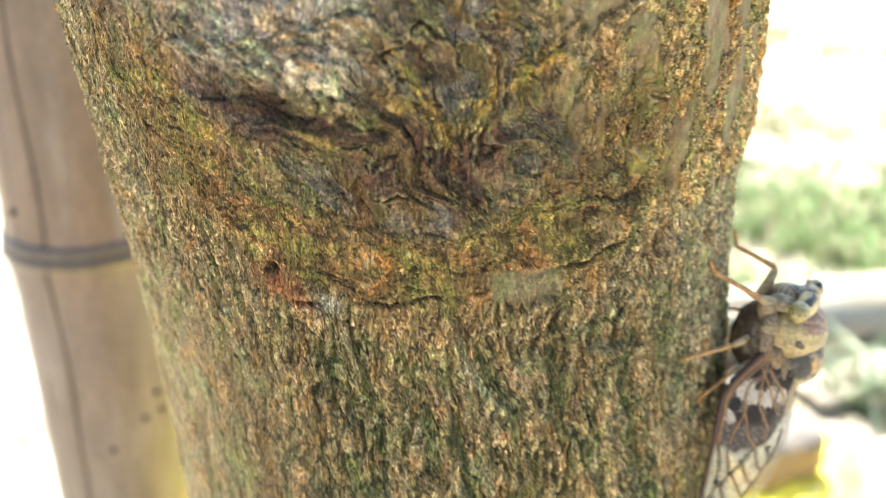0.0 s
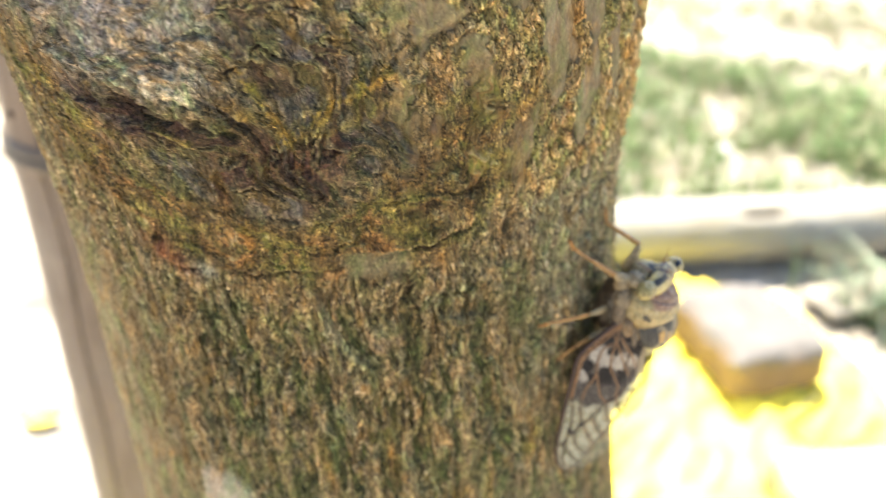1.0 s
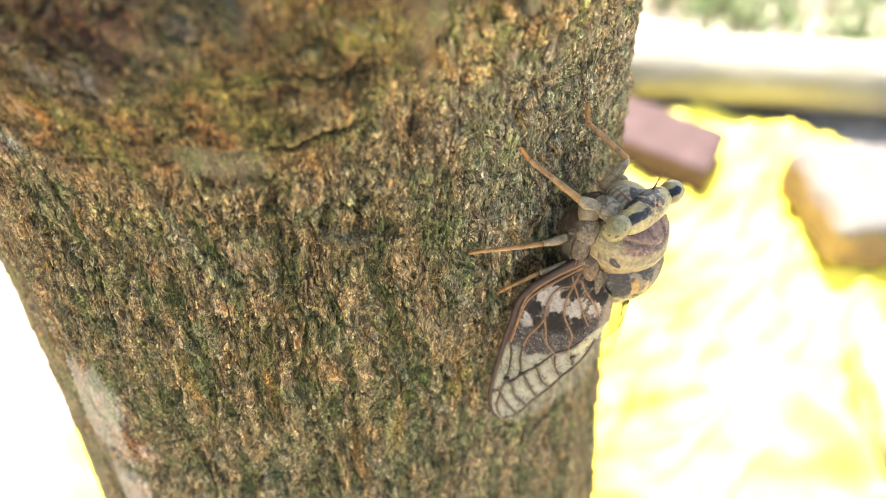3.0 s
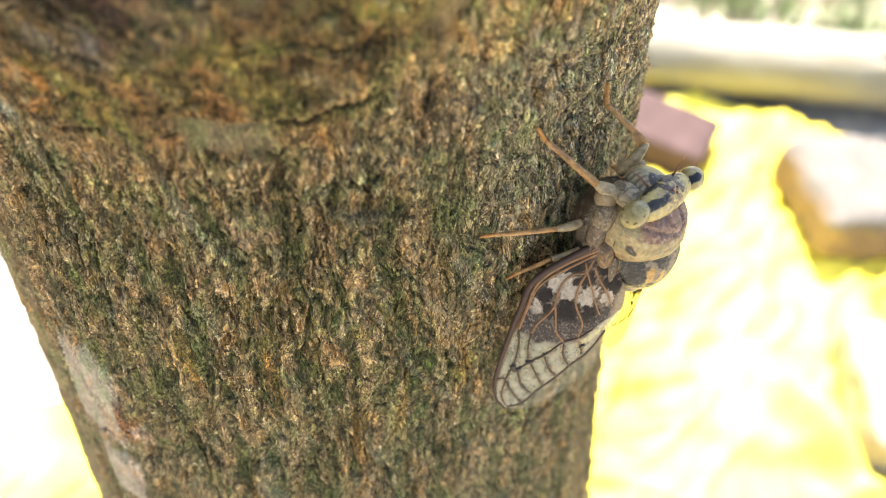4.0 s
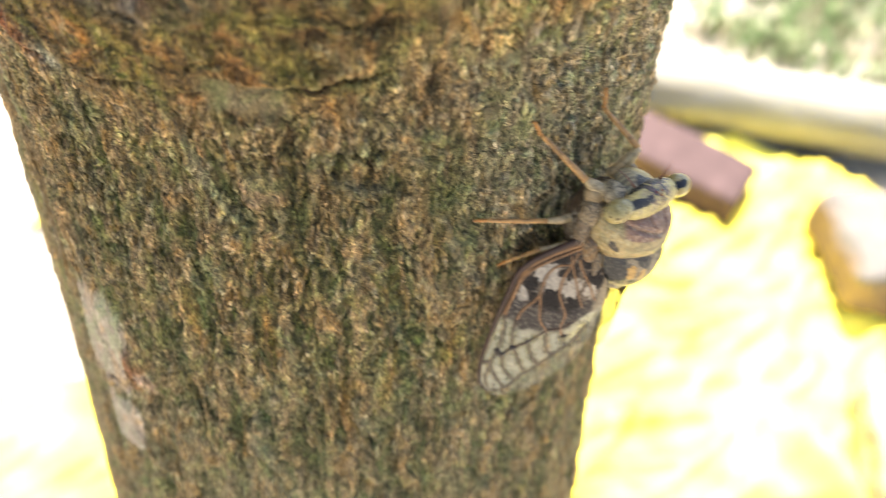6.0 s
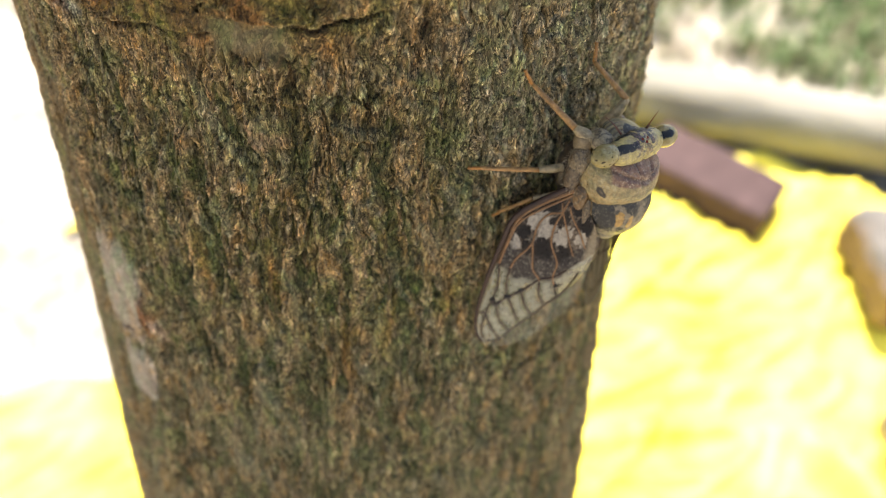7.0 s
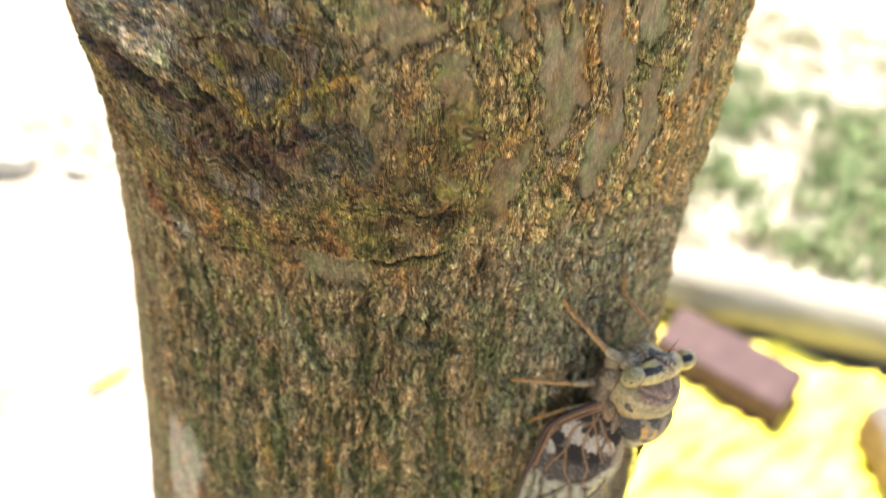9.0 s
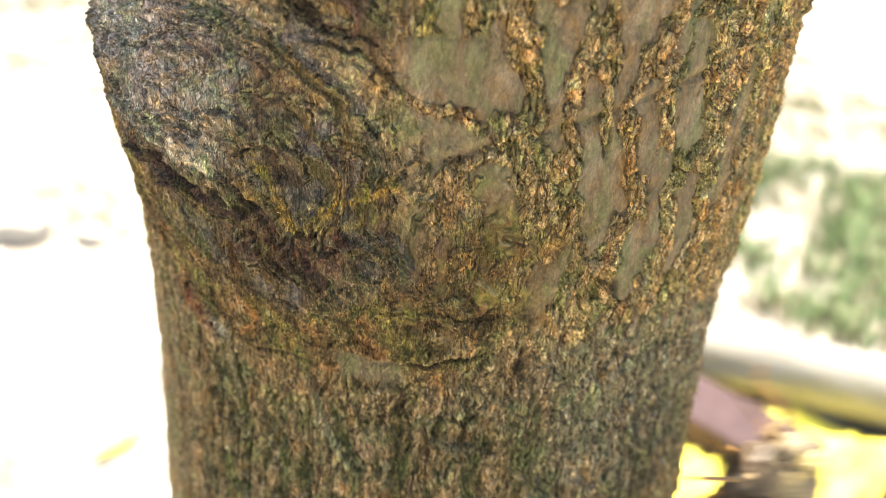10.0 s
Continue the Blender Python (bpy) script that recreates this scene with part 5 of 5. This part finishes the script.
    for w0, w1, r in ((0.06, 0.022, 0.30), (0.16, 0.075, 0.26), (-0.03, -0.012, 0.26)):
        vein([(0.0, w0), (0.09, (w0 + w1) / 2), (0.2, w1), (0.34, w1 * 0.8)], r, 0.14, M_RIDGE)
    vein([(0.01, 0.10), (0.10, 0.045), (0.25, 0.05), (0.41, 0.06)], 0.36, 0.2, M_RIDGE)
    vein([(0.41, 0.06), (0.48, 0.12), (0.57, 0.14), (0.66, 0.12)], 0.16, 0.13)
    vein([(0.04, 0.20), (0.08, 0.30), (0.12, 0.22), (0.25, 0.30), (0.37, 0.20), (0.45, 0.20), (0.515, 0.26)], 0.18, 0.16, M_RIDGE)
    vein([(0.25, 0.30), (0.36, 0.40), (0.40, 0.52), (0.46, 0.58), (0.51, 0.70)], 0.17, 0.15, M_RIDGE)
    vein([(0.08, 0.32), (0.15, 0.42), (0.22, 0.50), (0.30, 0.63), (0.37, 0.65), (0.43, 0.75)], 0.18, 0.15, M_RIDGE)
    vein([(0.06, 0.18), (0.10, 0.45), (0.15, 0.62), (0.24, 0.78)], 0.16, 0.11, M_RIDGE)
    vein([(0.05, 0.30), (0.10, 0.70), (0.18, 0.88)], 0.18, 0.12, M_RIDGE)
    vein([(0.57, 0.14), (0.58, 0.20), (0.52, 0.29), (0.47, 0.40), (0.40, 0.52), (0.37, 0.65), (0.32, 0.76)], 0.20, 0.16)
    vein([(0.58, 0.20), (0.66, 0.33), (0.715, 0.54)], 0.18, 0.14)
    vein([(0.52, 0.28), (0.60, 0.47), (0.65, 0.60)], 0.18, 0.14)
    vein([(0.48, 0.40), (0.54, 0.52), (0.58, 0.66)], 0.18, 0.14)
    vein([(0.66, 0.12), (0.75, 0.32), (0.81, 0.52)], 0.17, 0.13)
    vein([(0.67, 0.02), (0.66, 0.12), (0.79, 0.12), (0.91, 0.22)], 0.17, 0.13)
    vein([(0.32, 0.90), (0.39, 0.86), (0.45, 0.80), (0.51, 0.71), (0.58, 0.665), (0.65, 0.60), (0.72, 0.55), (0.81, 0.50), (0.91, 0.22)], 0.18, 0.14)
    for points, r in (([(0.565, 0.13), (0.585, 0.18), (0.565, 0.23)], 0.60), ([(0.53, 0.26), (0.515, 0.32)], 0.52), ([(0.475, 0.38), (0.46, 0.42)], 0.40), ([(0.41, 0.70), (0.40, 0.75)], 0.46), ([(0.44, 0.75), (0.45, 0.79)], 0.24)):
        vein(points, r, r * 0.5, M_BLOTCH)
    # browner along the veins, paler in the cells: relief shading put into the colour
    vs, vw = np.concatenate([q[0] for q in near_vein]) * 40, np.concatenate([q[1] for q in near_vein]) * 14
    d = np.full(len(s), 9.0)
    for x, y in zip(vs, vw):
        d = np.minimum(d, np.hypot(s * 40 - x, w * 14 - y))
    c = blend(c, (0.30, 0.22, 0.13), 0.6 * np.exp(-(d / 0.45) ** 2) * (1 - solid))
    c = blend(c, (0.90, 0.86, 0.72), 0.6 * step(0.5, 1.3, d) * (1 - solid))
    c = blend(c, (0.14, 0.09, 0.06), 0.5 * np.exp(-(d / 0.4) ** 2) * solid)
    paint(wing, c)


def build_cicada():
    cicada = empty("cicada", REST, "mottled brown cicada with black markings clinging head-up to bark", "insect")
    # thorax and abdomen dark brown, which also stands in for shade beneath the body
    shell("thorax", cicada, (1.6, -4.5, 2.2), (5.6, 7.6, 5.6), lambda v: blend(flat_colour((0.11, 0.075, 0.05))(v), (0.36, 0.30, 0.23), 0.6 * step(0.1, 0.4, fbm(v[:, 0] / 1.3, v[:, 1] / 1.3, v[:, 2] / 1.3, seed=78))), shape=lambda v: v + 0.5 * fbm(v[:, 0] / 2, v[:, 1] / 2, v[:, 2] / 2, seed=79)[:, None] * (v - np.array((1.6, -4.5, 2.2))) / 5)

    def taper(v):
        t = np.clip((-12 - v[:, 1]) / 20, 0, 1)
        v = v.copy()
        v[:, 0] = 1.2 + (v[:, 0] - 1.2) * (1 - 0.55 * t ** 2)
        v[:, 2] = 4.4 + (v[:, 2] - 4.4) * (1 - 0.5 * t ** 2) * (1 + 0.03 * np.sign(np.sin(v[:, 1] * 2.4)))
        return v

    shell("abdomen", cicada, (1.2, -20.5, 3.4), (5.8, 12.0, 5.6), lambda v: blend(flat_colour((0.12, 0.075, 0.045))(v), (0.05, 0.04, 0.035), step(0.2, 0.9, np.sin(v[:, 1] * 2.4))), shape=taper)
    def brow(v):
        v = v.copy()
        v[:, 1] += 0.35 * np.exp(-((v[:, 0] - 1.8) / 2.2) ** 2) * step(5, 7, v[:, 1])
        v[:, 2] -= 0.5 * np.exp(-((v[:, 0] - 1.8) / 0.25) ** 2) * step(9, 10.5, v[:, 2])
        return v + 0.04 * grit(v, 0.8, 63)[:, None] * (v - np.array((1.8, 4.5, 8.3))) / 3

    shell("head", cicada, (1.8, 4.6, 8.3), (6.4, 2.5, 2.35), head_colour, "yellow head with crisp black stripes", 200, 120, 0.9, shape=brow)

    def ribbed(v):
        d = v - np.array((1.6, 5.3, 5.6))
        return v + 0.05 * np.sin(v[:, 2] * 6.5 - v[:, 0] * 1.5)[:, None] * d / 2.5 * step(1.4, 0.2, v[:, 0])[:, None]

    shell("face", cicada, (1.6, 5.3, 5.6), (3.2, 1.8, 3.6), face_colour, "bulging ribbed grey face with black blotches", 140, 100, 0.95, shape=ribbed)

    def collar(v):
        v = v.copy()
        side = np.abs(v[:, 0] - 1.8)
        k = np.clip((v[:, 1] + 5.0) / 8, 0, 1)
        v[:, 2] += 0.5 * np.cos((v[:, 0] - 1.2) / 2.2) * (1 - k) * (v[:, 2] > 7)
        v += 0.11 * grit(v, 0.9, 74)[:, None] * (v - np.array((1.8, -0.9, 7.0))) / 5
        g = np.exp(-((v[:, 1] - 0.6 - 0.30 * side) / 0.32) ** 2) + np.exp(-((side - 0.9 - 0.25 * v[:, 1]) / 0.25) ** 2)
        v[:, 2] -= 0.45 * np.clip(g, 0, 1) * step(7.5, 10, v[:, 2]) * step(-0.4, 0.2, v[:, 1])
        v[:, 2] += 0.30 * np.exp(-((v[:, 1] + 1.6) / 1.2) ** 2) * step(7.5, 10, v[:, 2])
        v[:, 1] -= 0.9 * np.exp(-((v[:, 1] + 4.8) / 0.8) ** 2)
        return v

    shell("pronotum", cicada, (1.8, -0.9, 7.0), (7.0, 5.0, 5.7), pronotum_colour, "reddish-brown collar dusted white with a tan rim", 240, 150, 0.86, shape=collar)
    shell("mesonotum", cicada, (2.2, -6.1, 7.1), (6.0, 6.3, 6.45), meso_colour, "orange and black blotched back with a hairy grey rear", 240, 150, 0.88, shape=lambda v: v + 0.10 * grit(v, 0.8, 62)[:, None] * (v - np.array((2.2, -6.4, 7.2))) / 5)
    shell("scutellum", cicada, (1.9, -12.3, 8.4), (2.4, 1.6, 2.2), flat_colour((0.40, 0.36, 0.27)), "raised buff cross at the end of the back", 48, 32)
    # plates and sinews between the collar and the wing root
    for name, at, half, rgb in (("side_plate", (-4.6, 0.6, 3.6), (1.5, 2.6, 1.8), (0.30, 0.23, 0.15)), ("side_plate", (-5.0, -2.2, 3.6), (1.2, 2.8, 1.5), (0.20, 0.14, 0.09)), ("side_plate", (-4.4, -5.4, 5.6), (1.0, 2.6, 1.6), (0.26, 0.15, 0.06)), ("cheek_plate", (-2.4, 4.6, 4.6), (1.8, 1.6, 2.4), (0.44, 0.37, 0.25)), ("wing_root", (-4.0, -7.6, 7.4), (0.55, 2.8, 0.9), (0.20, 0.14, 0.085))):
        shell(name, cicada, at, half, lambda v, rgb=rgb: blend(blend(flat_colour(rgb)(v), (0.58, 0.52, 0.42), 0.6 * step(0.2, 0.4, grit(v, 0.4, 61))), (0.05, 0.034, 0.024), 0.9 * np.exp(-(grit(v, 1.6, 60) / 0.11) ** 2)), nu=70, nv=46, power=0.85, shape=lambda v: v + 0.05 * grit(v, 0.9, 59)[:, None] * (v - v.mean(0)))
    for x, y, z, hx, near in ((-5.2, 4.8, 8.0, 2.7, True), (8.2, 5.05, 8.8, 2.5, False)):
        def eye_colour(v, near=near):
            base = blend(np.tile((0.46, 0.36, 0.15), (len(v), 1)), (0.56, 0.47, 0.25), step(-0.2, 0.3, grit(v, 1.2, 58)))
            if near:
                base = blend(base, (0.56, 0.52, 0.42), step(-4.6, -3.4, v[:, 0]))
                return blend(base, (0.05, 0.035, 0.02), step(0.24, 0.36, perlin(v[:, 0] * 1.9, v[:, 1] * 1.9, v[:, 2] * 1.9, 75)) * step(-3.4, -4.2, v[:, 0]))
            return bars(base, v, BLACK, (((6.0, 6.1, 9.5), (7.9, 6.4, 9.8), 0.62),))
        shell("compound_eye", cicada, (x, y, z), (hx, 1.8, 1.85), eye_colour, "pale yellowish eye with dark specks" if near else "pale yellowish eye with a dark bar", 90, 60, mat=M_EYE)
    for x, y, z in ((0.9, 7.0, 9.4), (2.1, 7.0, 9.4), (1.5, 6.7, 9.9)):
        shell("ocellus", cicada, (x, y, z), (0.26, 0.26, 0.26), flat_colour((0.28, 0.05, 0.035)), "tiny red eye", 14, 10, mat=M_EYE)
    hairs(cicada, "back_hair", (2.2, -6.1, 7.1), (6.05, 6.35, 6.5), 1500, 0.55, (0.62, 0.57, 0.48), lambda p: p[2] > 6 and (p[1] < -8.2 or (p[1] < -2.5 and p[0] % 1.9 < 0.5)), 5)
    hairs(cicada, "collar_hair", (1.8, -0.9, 7.0), (7.05, 5.05, 5.75), 700, 0.35, (0.66, 0.60, 0.52), lambda p: p[2] > 3, 6)
    hairs(cicada, "side_hair", (-4.8, -1.0, 3.6), (2.0, 4.4, 2.4), 260, 0.5, (0.55, 0.49, 0.40), lambda p: p[0] < -3.5, 7)
    for line in (glide([(4.0, 7.0, 7.6), (4.5, 8.6, 7.7), (5.2, 10.2, 7.8)], 12), glide([(-0.8, 6.6, 6.6), (-1.6, 7.8, 5.2), (-2.6, 8.6, 3.8)], 12)):
        ob = part("antenna", lathe([(tuple(p * MM), (0.24 - 0.21 * t) * MM) for p, t in zip(line, np.linspace(0, 1, 12) ** 0.6)], 8), M_SHELL, cicada, "short dark bristle")
        paint(ob, np.tile((0.22, 0.08, 0.045), (len(ob.data.vertices), 1)))
    shell("coxa", cicada, (-4.0, 3.6, 2.6), (1.5, 2.2, 1.7), flat_colour((0.34, 0.26, 0.16)), nu=24, nv=16)
    shell("coxa", cicada, (5.5, 3.0, 1.6), (1.5, 2.2, 1.7), flat_colour((0.34, 0.26, 0.16)), nu=24, nv=16)
    leg(cicada, "foreleg", [(3.6, 2.7, -0.1), (5.2, 8.4, 1.7), (4.2, 11.2, -5.9), (4.5, 14.2, -6.9)], [1.25, 0.72, 0.50, 0.36])
    leg(cicada, "foreleg", [(-3.4, 4.3, 3.6), (-5.2, 5.5, 1.1), (-8.4, 9.5, -7.0), (-10.0, 11.8, -7.9)], [1.45, 0.80, 0.46, 0.32])
    leg(cicada, "midleg", [(-4.0, -3.0, 0.4), (-7.4, -3.8, -1.5), (-15.0, -4.95, -7.2), (-16.9, -5.0, -8.2)], [0.90, 0.58, 0.42, 0.28])
    leg(cicada, "hindleg", [(-4.2, -7.5, 1.7), (-7.9, -8.9, -0.5), (-10.6, -13.5, -4.2), (-11.1, -15.1, -5.2)], [0.75, 0.50, 0.38, 0.28])
    leg(cicada, "midleg", [(6.0, -2.6, 1.0), (9.5, -3.4, 0.4), (14.5, -5.5, -5.2), (16.0, -6.5, -7.0)], [0.8, 0.6, 0.36, 0.22])
    leg(cicada, "hindleg", [(6.2, -7.0, 1.0), (9.0, -10.0, 0.6), (11.5, -17.0, -3.4), (12.0, -19.0, -4.4)], [0.7, 0.5, 0.34, 0.2])
    build_wing(cicada, False)
    build_wing(cicada, True)
    return cicada


CICADA = build_cicada()


# ---- what moves: the cicada springs off the bark at the very end ----
def motions():
    away = Matrix.Translation((0.0165, 0.006, 0.0065)) @ REST @ pose(0, 0, 0, 0, 25, -20)
    walk(CICADA, [(0.0, REST), (5.0, REST), (9.9, REST), (10.0, away)])


motions()
